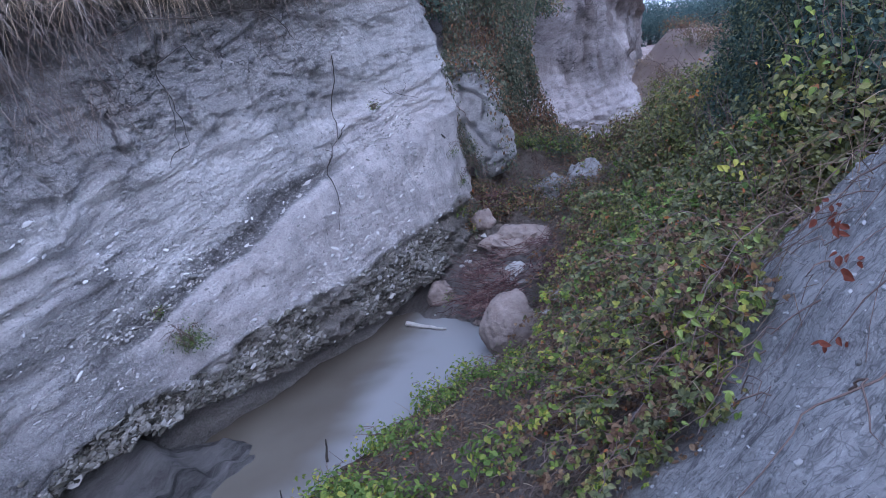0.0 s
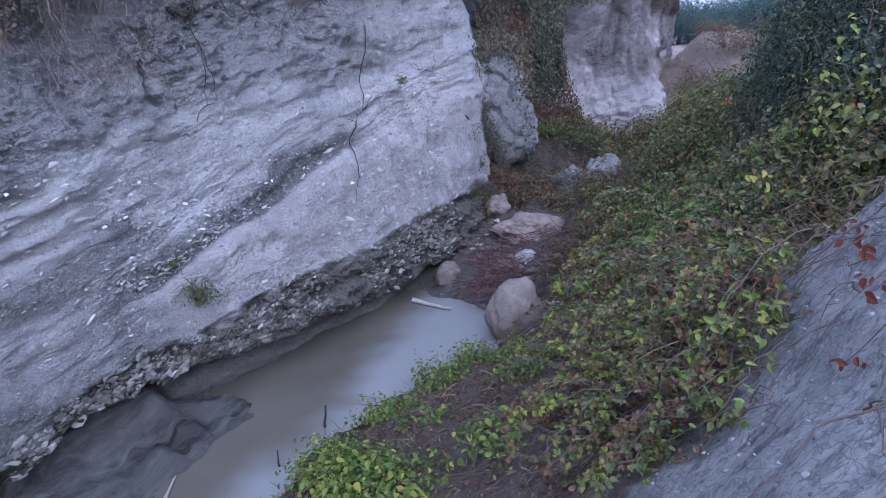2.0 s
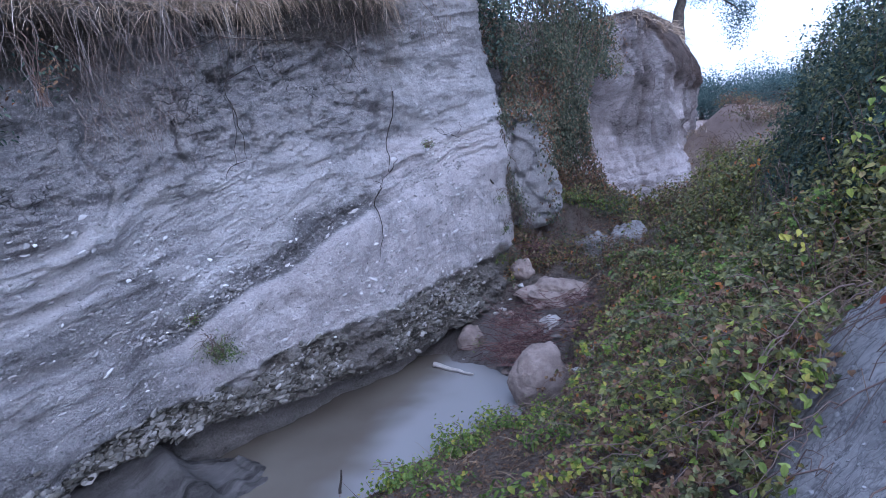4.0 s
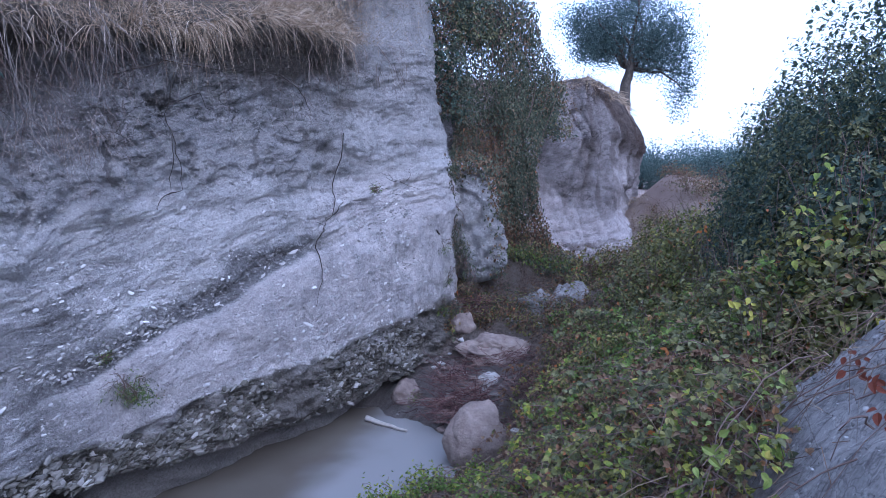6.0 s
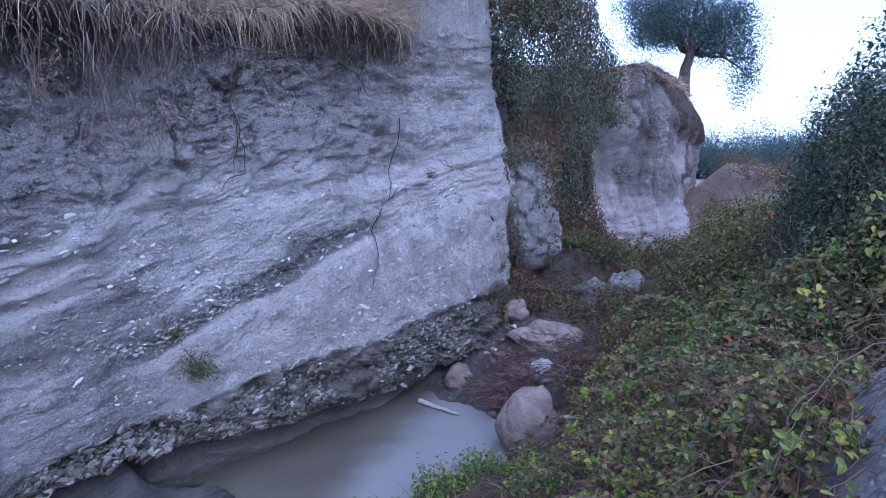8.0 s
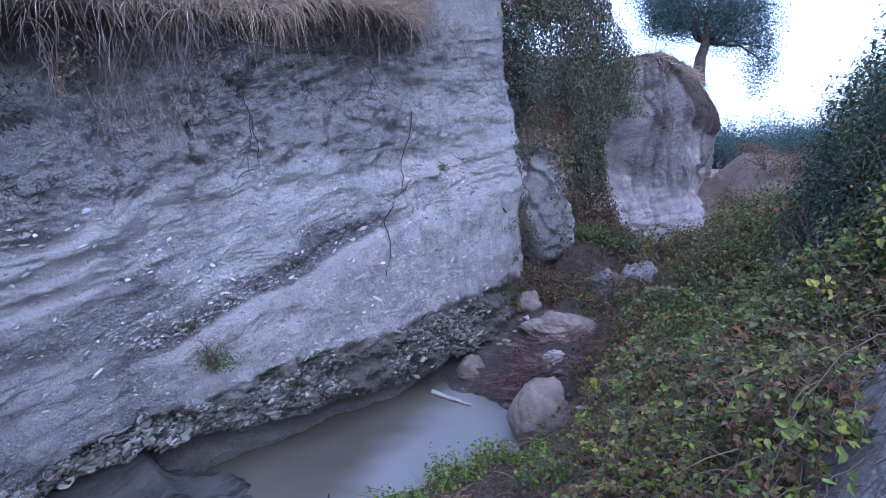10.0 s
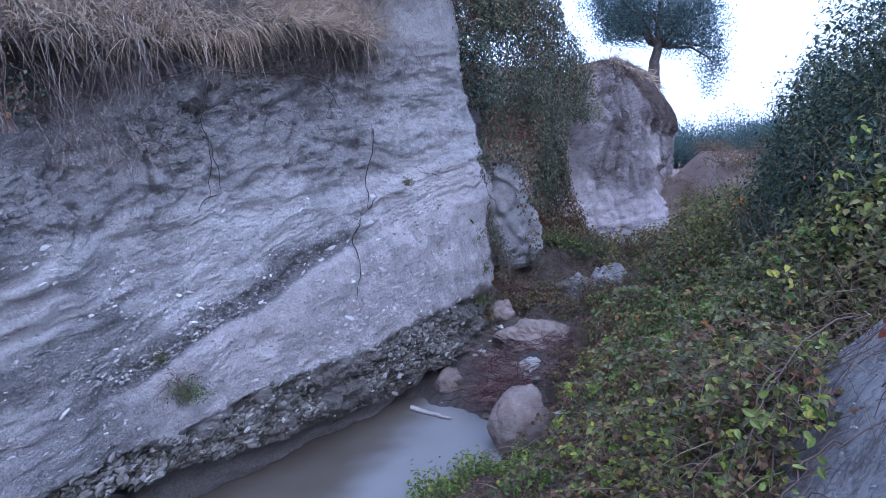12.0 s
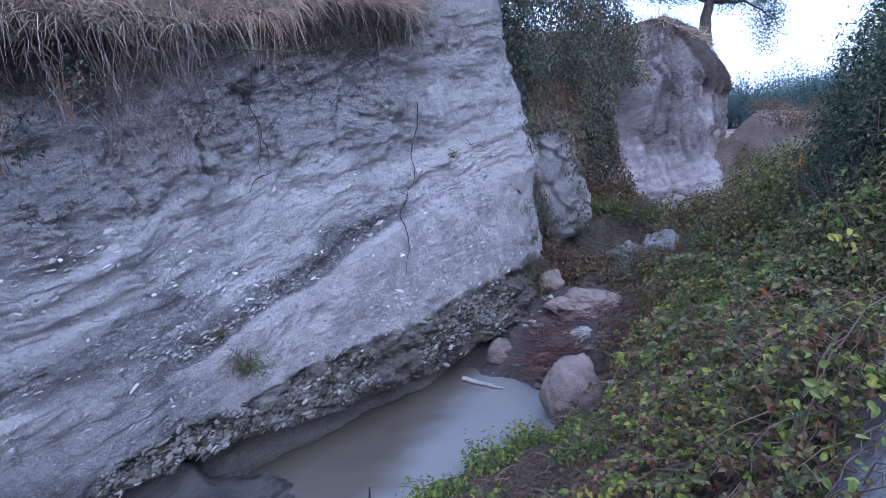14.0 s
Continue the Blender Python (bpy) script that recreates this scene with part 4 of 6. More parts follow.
for gravel_name, chosen, stops in (("gravel", low, [(0, (0.06, 0.056, 0.046)), (0.45, (0.14, 0.13, 0.11)), (0.9, (0.27, 0.255, 0.23)), (1, (0.46, 0.44, 0.41))]),
                                   ("pale_gravel", ~low, [(0, (0.2, 0.19, 0.18)), (0.6, (0.36, 0.345, 0.33)), (0.93, (0.5, 0.48, 0.46)), (1, (0.78, 0.76, 0.73))])):
    count = int(chosen.sum())
    grit = part(gravel_name, mesh_of(gravel_name, V[chosen].reshape(-1, 3), (jf[None] + (np.arange(count) * len(iv))[:, None, None]).reshape(-1, 3), island_material(gravel_name + "_bits", stops), False), cliff)
    tagged(grit, kind="stuff")


# pale flakes and chips strewn over the face, lying along the beds
rf = np.random.default_rng(15)
n = 2600
u, t = rf.uniform(11.6, 16.4, n), rf.random(n)
z = bed_top(u) + 0.05 + (2.1 - bed_top(u)) * t
k = (vnoise(u * 2.2, bedded(u, z) * 5, 91.0) + 0.35 * rf.normal(size=n)) > 0.15
u, z = u[k], z[k]
spots, outs = on_wall(MAIN, cliff_offset, u, z, 0.002)
n = len(u)
along = np.c_[-outs[:, 1], outs[:, 0], 0.16 * np.ones(n)] + 0.25 * rf.normal(size=outs.shape)
along /= np.linalg.norm(along, axis=1, keepdims=True)
face = outs + 0.3 * rf.normal(size=outs.shape) + (0, 0, 0.3)
face -= (face * along).sum(1, keepdims=True) * along
face /= np.linalg.norm(face, axis=1, keepdims=True)
ax = np.stack([along, face, np.cross(along, face)], 1)
size = 0.006 + 0.020 * rf.random(n) ** 3.5
shape = iv[None] * (1 + 0.25 * rf.normal(size=(n, len(iv), 1))) * rf.uniform(0.6, 1.35, (n, 1, 3)) * (1.5, 0.3, 0.55)
V = spots[:, None] + size[:, None, None] * np.einsum("nij,njk->nik", shape, ax)
flakes = part("pale_flakes", mesh_of("pale_flakes", V.reshape(-1, 3), (jf[None] + (np.arange(n) * len(iv))[:, None, None]).reshape(-1, 3), island_material("pale_flake", [(0, (0.28, 0.267, 0.255)), (0.6, (0.46, 0.44, 0.425)), (0.95, (0.6, 0.58, 0.56)), (1, (0.8, 0.78, 0.75))]), False), cliff)
tagged(flakes, kind="stuff")


# ---------------------------------------------------------------- plants
def bush(name, label, category, x, y, rx, ry, h, count, size, mats, r, canes=9, slim=1.0, base=None, droop=0.4, group="", fill=0.55, lean=(0, 0), reach=1.0, core=0, gaps=-0.3):
    """A shrub that sits on the ground: canes that arch out of its foot, and leaves in clumps near its outer shell."""
    gz = float(on_ground(x, y)[0]) if base is None else base
    thing = new(name)
    thing.location = (x, y, gz)
    o = np.array([x, y, gz])
    t = np.linspace(0, 1, 8)[None]
    a, far = r.uniform(0, 2 * np.pi, (canes, 1)), r.uniform(0.5, 1.1, (canes, 1))
    px, py = x + np.cos(a) * rx * far * t + lean[0] * t, y + np.sin(a) * ry * far * t + lean[1] * t
    pz = gz + h * reach * r.uniform(0.8, 1.25, (canes, 1)) * np.sin(t * r.uniform(1.6, 2.7, (canes, 1))) - 0.02
    if base is None:
        pz = np.maximum(pz, ground_height(px, py) - 0.01)
    paths = np.stack([px + 0.02 * r.normal(size=px.shape), py + 0.02 * r.normal(size=px.shape), pz], -1) - o
    for p in paths:
        v, f = tube(p, np.linspace(0.004, 0.0013, 8), 4)
        part("cane", mesh_of("cane", v, f, CANE), thing)
    n = int(count * 1.35) // 5
    d = r.normal(size=(n, 3))
    d[:, 2] = np.abs(d[:, 2])
    d /= np.linalg.norm(d, axis=1, keepdims=True)
    rad = r.uniform(fill, 1.02, n) * (1 + 0.22 * vnoise(d[:, 0] * 2.3 + x, d[:, 1] * 2.3 + y, d[:, 2] * 2.3))
    c = d * (rx, ry, h) * rad[:, None]
    under = on_ground(c[:, 0] + x, c[:, 1] + y) - gz if base is None else c[:, 2] * 0 - 9
    c[:, 2] = np.maximum(c[:, 2], under + 0.03)
    c = np.repeat(c, 5, 0) + r.normal(size=(n * 5, 3)) * size * 1.0
    nrm = np.repeat(d, 5, 0) + (0, -0.15, 0.9) + np.repeat(0.35 * r.normal(size=(n, 3)), 5, 0) + 0.35 * r.normal(size=(n * 5, 3))
    open_gap = np.repeat(vnoise((c[::5, 0] + x) * 5.5, (c[::5, 1] + y) * 5.5, (c[::5, 2] + gz) * 5.5) < gaps, 5)
    kind = np.repeat((vnoise(c[::5, 0] * 3 + x, c[::5, 1] * 3 + y, 17) + 0.5 * r.normal(size=n)), 5)
    cuts = np.quantile(kind, np.linspace(0, 1, len(mats) + 1)[1:-1]) if len(mats) > 1 else []
    which = np.searchsorted(cuts, kind)
    for i, (leaf_name, m, share) in enumerate(mats):
        k = (which == i) & ~open_gap
        if share < 1:
            k &= r.random(len(k)) < share
        if not k.any():
            continue
        v, f = leaves(c[k], nrm[k], size * (0.5 + 0.8 * r.random(k.sum()) ** 1.5), r, slim * 0.9, droop)
        part(leaf_name, mesh_of(leaf_name, v, f, m, False), thing)
    if core:
        d = r.normal(size=(core, 3))
        d /= np.linalg.norm(d, axis=1, keepdims=True)
        d[:, 2] = np.abs(d[:, 2])
        q = d * (rx, ry, h) * (r.uniform(0.2, 1.0, core) * (1 + 0.22 * vnoise(d[:, 0] * 2.3 + x, d[:, 1] * 2.3 + y, d[:, 2] * 2.3)))[:, None]
        v, f = leaves(q, d + 0.5 * r.normal(size=d.shape), size * r.uniform(1.0, 1.7, core), r, 0.9, droop)
        part("inner_foliage", mesh_of("inner_foliage", v, f, mats[0][1], False), thing)
    return tagged(thing, label, category, group)


rb = np.random.default_rng(11)
DEAD_STALK = island_material("dead_stalk", [(0, (0.09, 0.055, 0.036)), (0.7, (0.21, 0.14, 0.09)), (1, (0.40, 0.31, 0.21))])


def scatter_band(n, r):
    """Places under the brambles along the bank."""
    y = r.uniform(1.7, 8.2, n)
    x = np.interp(y, [1.7, 2.6, 3.3, 4.5, 5.5, 6.5, 8.2], [0.75, 0.7, 0.6, 0.75, 1.0, 1.3, 1.7]) + r.uniform(-0.2, 1.1, n)
    return x, y


def bramble(label, x, y, spread, reach, height, canes, size, mats, r, flow=(-0.5, -0.35), bare=0.0):
    """A bramble: canes that rise and arch over, with leaves in threes along them. mats: part name, material and share of the leaves."""
    size = size * 0.62
    gz = float(on_ground(x, y)[0])
    o = np.array([x, y, gz])
    thing = new("bramble_bush")
    thing.location = o
    P, A, N, K = [], [], [], []
    kinds, shares = np.arange(len(mats)), np.array([q[2] for q in mats], float)
    t = np.linspace(0, 1, 9)
    a, d = r.uniform(0, 2 * np.pi, canes), spread * r.random(canes) ** 0.5
    x0, y0 = x + d * np.cos(a), y + d * np.sin(a)
    ways = np.array(flow) * r.uniform(0.2, 1.3, (canes, 1)) + r.normal(0, 0.55, (canes, 2))
    ways *= reach * r.uniform(0.5, 1.2, (canes, 1)) / (np.linalg.norm(ways, axis=1, keepdims=True) + 1e-6)
    px, py = x0[:, None] + ways[:, :1] * t + 0.02 * r.normal(size=(canes, 9)), y0[:, None] + ways[:, 1:] * t + 0.02 * r.normal(size=(canes, 9))
    rise = height * r.uniform(0.35, 1.15, (canes, 1)) * np.sin(np.pi * t * r.uniform(0.6, 0.95, (canes, 1)))
    rise = rise * np.clip(0.9 + 1.0 * vnoise(x0 * 3.1, y0 * 3.1, 77.0), 0.25, 1.8)[:, None]
    pz = np.maximum(ground_height(x0, y0)[:, None] + rise - 0.25 * reach * t ** 2, ground_height(px, py) + 0.015)
    stays = (side_distance(BRAMBLE_EDGE, px[:, -1], py[:, -1]) < 0.12) & (side_distance(BRAMBLE_EDGE, x0, y0) < 0.02) & (vnoise(x0 * 4.3, y0 * 4.3, 55.0) > -0.35)
    for path in np.stack([px, py, pz], -1)[stays]:
        v, f = tube(path - o, np.linspace(0.0036, 0.0013, 9), 4)
        part("cane", mesh_of("cane", v, f, CANE), thing)
        if r.random() < bare:
            continue
        step = size * 0.95
        n = max(3, int(1.15 * np.linalg.norm(np.diff(path, axis=0), axis=1).sum() / step))
        s = np.sort(r.uniform(0.12, 1, n))
        q = np.stack([np.interp(s, t, path[:, k]) for k in range(3)], 1)
        side = r.normal(size=(n, 3)) * (1, 1, 0.5) + np.array([-0.2, -0.5, 0.25])
        side /= np.linalg.norm(side, axis=1, keepdims=True)
        face = np.array([[-0.25, -0.45, 0.9]]) + 0.35 * r.normal(size=(n, 3))
        kind = np.repeat(r.choice(kinds, p=shares / shares.sum()), n)
        kind = np.where(r.random(n) < 0.35, r.choice(kinds, n, p=shares / shares.sum()), kind)
        tip = q + side * size * 0.7
        across = np.cross(side, face)
        across /= np.linalg.norm(across, axis=1, keepdims=True) + 1e-9
        for turn, back in ((0, 0.0), (0.9, 0.1), (-0.9, 0.1)):
            P.append(tip - side * size * back - o)
            A.append(side * math.cos(turn) + across * math.sin(turn) + 0.12 * r.normal(size=(n, 3)) - np.array([0, 0, 0.15]))
            N.append(face)
            K.append(kind)
    if not P:
        return tagged(thing, label, "bramble", "brambles on the bank")
    P, A, N, K = np.concatenate(P), np.concatenate(A), np.concatenate(N), np.concatenate(K)
    sizes = size * r.uniform(0.55, 1.2, len(P))
    for i, (leaf_name, m, _) in enumerate(mats):
        k = K == i
        if k.any():
            v, f = leaflets(P[k], A[k], N[k], sizes[k], r, 0.95)
            part(leaf_name, mesh_of(leaf_name, v, f, m, False), thing)
    return tagged(thing, label, "bramble", "brambles on the bank")


G, Y, W = ("foliage", BRAMBLE, 1), ("yellow_leaves", BRIGHT, 0.7), ("withered_leaves", DEAD, 0.8)
DK = ("dark_leaves", HEDGE, 1)
BRIGHT_MIX = (("foliage", BRAMBLE, 5), ("dark_leaves", HEDGE, 4), ("yellow_leaves", BRIGHT, 3), ("withered_leaves", DEAD, 4))
GREEN_MIX = (("foliage", BRAMBLE, 5), ("dark_leaves", HEDGE, 4), ("fresh_leaves", GRASS_GREEN, 2), ("withered_leaves", DEAD, 3))
BROWN_MIX = (("withered_leaves", DEAD, 6), ("foliage", BRAMBLE, 3), ("dark_leaves", HEDGE, 2))
for x, y, spread, reach, h, n, size, mats, word in [
    # at the edge of the bare clay
    (0.95, 1.68, 0.14, 0.4, 0.26, 16, 0.042, BRIGHT_MIX, "bright"), (0.78, 1.86, 0.16, 0.4, 0.26, 18, 0.042, BRIGHT_MIX, "bright"), (0.5, 1.95, 0.14, 0.35, 0.16, 12, 0.040, BROWN_MIX, "brown"), (1.12, 2.02, 0.16, 0.45, 0.3, 18, 0.044, BRIGHT_MIX, "bright"),
    (0.92, 1.95, 0.20, 0.5, 0.30, 22, 0.042, BRIGHT_MIX, "bright"), (0.76, 2.15, 0.22, 0.5, 0.30, 24, 0.042, BRIGHT_MIX, "bright"), (1.12, 2.3, 0.24, 0.6, 0.36, 28, 0.044, BRIGHT_MIX, "bright"), (0.58, 2.3, 0.2, 0.45, 0.22, 20, 0.040, BROWN_MIX, "brown"),
    (0.86, 2.55, 0.26, 0.55, 0.32, 30, 0.042, BRIGHT_MIX, "bright"), (1.3, 2.7, 0.26, 0.7, 0.42, 30, 0.044, BRIGHT_MIX, "bright"), (0.66, 2.8, 0.25, 0.5, 0.24, 26, 0.040, BROWN_MIX, "brown"), (1.05, 2.95, 0.3, 0.6, 0.38, 34, 0.042, BRIGHT_MIX, "bright"),
    (1.6, 3.05, 0.3, 0.8, 0.52, 34, 0.046, GREEN_MIX, "green"), (0.78, 3.3, 0.28, 0.5, 0.24, 26, 0.040, BROWN_MIX, "brown"), (1.3, 3.4, 0.32, 0.7, 0.46, 38, 0.044, GREEN_MIX, "green"),
    # on the slope behind
    (1.9, 3.5, 0.35, 0.9, 0.66, 36, 0.048, GREEN_MIX, "green"), (1.05, 3.85, 0.3, 0.6, 0.34, 30, 0.042, BROWN_MIX, "brown"), (1.55, 3.95, 0.35, 0.75, 0.54, 38, 0.045, GREEN_MIX, "green"), (2.2, 4.1, 0.4, 0.9, 0.8, 36, 0.048, GREEN_MIX, "green"),
    (1.3, 4.5, 0.32, 0.65, 0.42, 36, 0.044, BRIGHT_MIX, "bright"), (1.8, 4.75, 0.35, 0.7, 0.6, 40, 0.045, GREEN_MIX, "green"), (1.05, 5.1, 0.28, 0.5, 0.26, 26, 0.042, BROWN_MIX, "brown"), (1.5, 5.35, 0.35, 0.6, 0.5, 38, 0.044, GREEN_MIX, "green"), (2.1, 5.6, 0.4, 0.7, 0.7, 36, 0.046, GREEN_MIX, "green"),
    (1.3, 6.1, 0.3, 0.55, 0.34, 30, 0.044, BROWN_MIX, "brown"), (1.85, 6.4, 0.4, 0.6, 0.5, 36, 0.046, GREEN_MIX, "green"),
]:
    canes = int(n * 1.25)
    bramble({"bright": "bramble with green, bright yellow-green and withered leaves", "brown": "bramble with mostly withered brown leaves on bare canes", "green": "dense green bramble arching over the bank"}[word], x, y, spread, reach, h, canes, size, mats, rb, bare=0.6 if word == "brown" else 0.12)
for x, y, rx, ry, h, n, size, mats in [
    (1.75, 3.3, 0.5, 0.5, 0.5, 900, 0.040, (DK, G)), (1.4, 4.4, 0.5, 0.5, 0.42, 1500, 0.040, (DK, G, W)), (2.0, 4.2, 0.55, 0.5, 0.7, 1500, 0.042, (DK, G)),
    (1.75, 5.6, 0.6, 0.55, 0.62, 2600, 0.042, (G, ("fresh_leaves", GRASS_GREEN, 1), DK)), (1.4, 6.3, 0.35, 0.5, 0.34, 900, 0.042, (W, G, DK, G)), (2.2, 6.4, 0.6, 0.6, 0.75, 2400, 0.044, (G, DK, G)), (1.75, 7.3, 0.5, 0.5, 0.24, 1300, 0.042, (G, W, DK)),
    (2.4, 7.5, 0.6, 0.5, 0.32, 1600, 0.044, (G, W, DK)), (2.9, 8.1, 0.7, 0.6, 0.34, 1600, 0.044, (G, DK, G)), (2.6, 9.0, 0.5, 0.5, 0.25, 900, 0.042, (G, W, G)), (3.7, 9.6, 0.9, 0.8, 0.45, 1344, 0.044, (G, Y, G)), (3.2, 10.4, 0.7, 0.6, 0.25, 900, 0.044, (G, W, G)),
]:
    bush("bramble_bush", "tangled bramble with green, yellowing and withered leaves", "bramble", x, y, rx * 0.9, ry * 0.88, h * 1.3, int(n * 2.1), size * 0.9, mats, rb, group="brambles on the bank", fill=0.5, gaps=-0.2)
x, y = scatter_band(3600, rb)
p0 = np.stack([x, y, on_ground(x, y) + rb.uniform(0.0, 0.35, len(x))], 1)
v, f = blades(p0, np.array([[-0.2, -0.1, 0.5]]) + rb.normal(size=p0.shape), rb.uniform(0.08, 0.35, len(x)), rb.uniform(0.002, 0.004, len(x)), rb, 0.6)
tagged(new("bramble_stalks", mesh_of("bramble_stalks", v, f, DEAD_STALK, False)), "pale dead stalks tangled among the brambles", "stalks", kind="stuff")
D1 = ("foliage", SHRUB, 1)
for x, y, rx, ry, h, n, size in [(2.5, 3.7, 0.5, 0.7, 0.95, 6000, 0.042), (2.9, 4.7, 0.78, 0.8, 2.2, 19000, 0.036), (3.05, 5.6, 0.62, 0.7, 1.85, 14000, 0.036), (3.3, 4.0, 0.95, 0.8, 2.6, 15000, 0.038), (3.6, 5.6, 0.9, 0.9, 2.2, 13000, 0.042), (3.6, 6.8, 0.62, 0.7, 1.75, 12000, 0.038), (4.4, 7.6, 0.7, 0.7, 1.4, 7000, 0.042)]:
    bush("shrub", "dense dark green shrub on top of the bank", "shrub", x, y, rx, ry, h, n, size * 0.85, (D1, ("light_foliage", HEDGE, 1), ("light_foliage", HEDGE, 1)), rb, 9, 0.8, group="shrubs on the bank", fill=0.4, reach=0.7, core=8500, gaps=-0.6)
for x, y, rx, ry, h, n in [(2.45, 5.8, 0.5, 0.5, 0.85, 4500), (2.95, 6.9, 0.6, 0.7, 0.95, 4500), (3.25, 8.2, 0.7, 0.8, 0.75, 3500), (2.5, 4.7, 0.5, 0.5, 0.8, 4000), (2.2, 3.9, 0.42, 0.45, 0.95, 4200), (2.3, 5.2, 0.45, 0.45, 0.95, 4200), (2.6, 6.2, 0.5, 0.45, 1.0, 4000), (2.15, 3.3, 0.35, 0.4, 0.75, 2600)]:
    bush("bramble_bush", "tall olive-green bramble higher up the bank", "bramble", x, y, rx, ry, h, n, 0.046, (G, G, ("yellow_leaves", BRIGHT, 0.4), ("light_foliage", HEDGE, 1)), rb, 12, group="brambles on the bank", fill=0.4, core=500)
bush("fern", "fresh bright green leafy growth among the brambles", "fern", 1.75, 5.0, 0.4, 0.4, 0.66, 2800, 0.036, (("foliage", GRASS_GREEN, 1),), rb, 12, 0.55, fill=0.35)
# ivy bushes on the rim over the recess
for x, y, z, rx, h, n in [(0.55, 9.1, 4.0, 0.6, 1.3, 3600), (0.15, 8.2, 3.9, 0.55, 1.3, 3600), (-0.25, 7.9, 4.3, 0.6, 1.2, 3000), (0.75, 9.3, 4.2, 0.6, 1.0, 2600), (1.35, 10.3, 3.1, 0.5, 1.2, 3000), (1.8, 10.75, 2.85, 0.5, 1.15, 3000), (1.05, 9.7, 3.4, 0.5, 0.8, 1800)]:
    bush("rim_bush", "dark green bush on the rim over the recess", "bush", x, y, rx, rx, h, int(n * 1.7), 0.042, (D1, ("light_foliage", HEDGE, 1), ("withered_leaves", DEAD, 0.4)), rb, 8, 0.9, base=z, fill=0.3, group="bushes on the rim")
for x, y, z, r0, h, n in [(0.08, 7.6, 3.5, 0.3, 0.6, 1500), (-0.02, 7.65, 4.1, 0.34, 0.7, 1700), (-0.2, 7.6, 4.7, 0.36, 0.6, 1500), (0.2, 7.95, 3.0, 0.3, 0.7, 1500)]:
    bush("ivy_clump", "clump of dark ivy on the corner of the bank", "ivy", x, y, r0, r0, h, n, 0.048, (("foliage", IVY, 1), D1, ("withered_leaves", DEAD, 0.4)), rb, 6, 0.9, base=z, fill=0.2, group="ivy on the corner")
bush("climber", "pale yellow-green leafy climber over the brambles", "climber", 2.3, 3.5, 0.34, 0.3, 1.0, 900, 0.05, (("pale_leaves", BRIGHT, 0.7), ("foliage", HEDGE, 1)), rb, 8)
for x, y, rx, h, n in [(2.35, 3.85, 0.42, 1.05, 2600), (2.75, 4.15, 0.45, 1.3, 2600), (2.2, 4.5, 0.42, 0.95, 2600), (2.75, 5.2, 0.45, 1.1, 2600)]:
    bush("bramble_bush", "olive-green bramble climbing over the dark shrubs", "bramble", x, y, rx, rx, h, n, 0.036, (("foliage", BRAMBLE, 1), ("light_foliage", HEDGE, 1), ("yellow_leaves", BRIGHT, 0.4), ("withered_leaves", DEAD, 0.7)), rb, 12, group="brambles on the bank", fill=0.6, gaps=-0.1)

# dark growth on the debris slope
for x, y, rx, ry, h, n in [(1.0, 9.2, 0.3, 0.25, 0.22, 1300), (1.35, 9.2, 0.32, 0.25, 0.2, 1300), (1.7, 9.2, 0.35, 0.25, 0.2, 1300), (2.05, 9.2, 0.35, 0.3, 0.22, 1300), (2.4, 9.1, 0.35, 0.3, 0.22, 1100), (1.85, 8.8, 0.3, 0.25, 0.14, 700), (2.15, 8.7, 0.35, 0.3, 0.2, 1000), (0.62, 7.7, 0.35, 0.25, 0.26, 800), (0.28, 7.55, 0.3, 0.22, 0.3, 800), (0.95, 7.95, 0.35, 0.3, 0.3, 900), (1.35, 7.7, 0.45, 0.35, 0.3, 1300), (1.6, 8.2, 0.5, 0.4, 0.3, 1300), (0.15, 7.25, 0.2, 0.2, 0.3, 500), (0.48, 7.45, 0.3, 0.2, 0.18, 600), (0.2, 7.3, 0.2, 0.2, 0.3, 600), (0.8, 7.75, 0.3, 0.2, 0.16, 600), (1.1, 7.2, 0.3, 0.3, 0.22, 700), (2.0, 9.5, 0.4, 0.4, 0.35, 900)]:
    bush("low_shrub", "low brownish green growth on the debris slope", "shrub", x, y, rx, ry, h, n, 0.04, (("foliage", IVY, 1), ("withered_leaves", DEAD, 0.8), ("withered_leaves", DEAD, 0.8), ("fresh_leaves", BRAMBLE, 1)), rb, 14, 0.8, group="growth on the debris slope")

for x, y, rx, h, n in [(1.05, 9.5, 0.3, 0.75, 1500), (1.4, 9.55, 0.32, 0.4, 1300), (1.8, 9.6, 0.4, 0.3, 1300), (2.25, 9.7, 0.4, 0.25, 1000)]:
    bush("ivy_mound", "mound of ivy and brown leaves at the foot of the recess", "ivy", x, y, rx, 0.3, h, n, 0.042, (("foliage", BRAMBLE, 1), ("withered_leaves", DEAD, 0.8), ("foliage", IVY, 1)), rb, 10, 0.9, group="ivy mounds in the recess", fill=0.5, core=300)

for x, y, rx, h, n in [(0.95, 8.75, 0.24, 0.3, 900), (1.2, 8.95, 0.24, 0.24, 900), (1.5, 9.0, 0.26, 0.24, 900), (1.8, 9.0, 0.26, 0.22, 900), (2.1, 8.95, 0.3, 0.24, 900), (2.45, 8.8, 0.3, 0.26, 900)]:
    bush("ridge_plant", "olive-green leafy growth along the crest of the mound", "plant", x, y, rx, 0.25, h, n, 0.034, (("foliage", BRAMBLE, 1), ("fresh_leaves", GRASS_GREEN, 0.7), ("dark_leaves", IVY, 1)), rb, 8, 0.8, group="growth along the mound", fill=0.4)

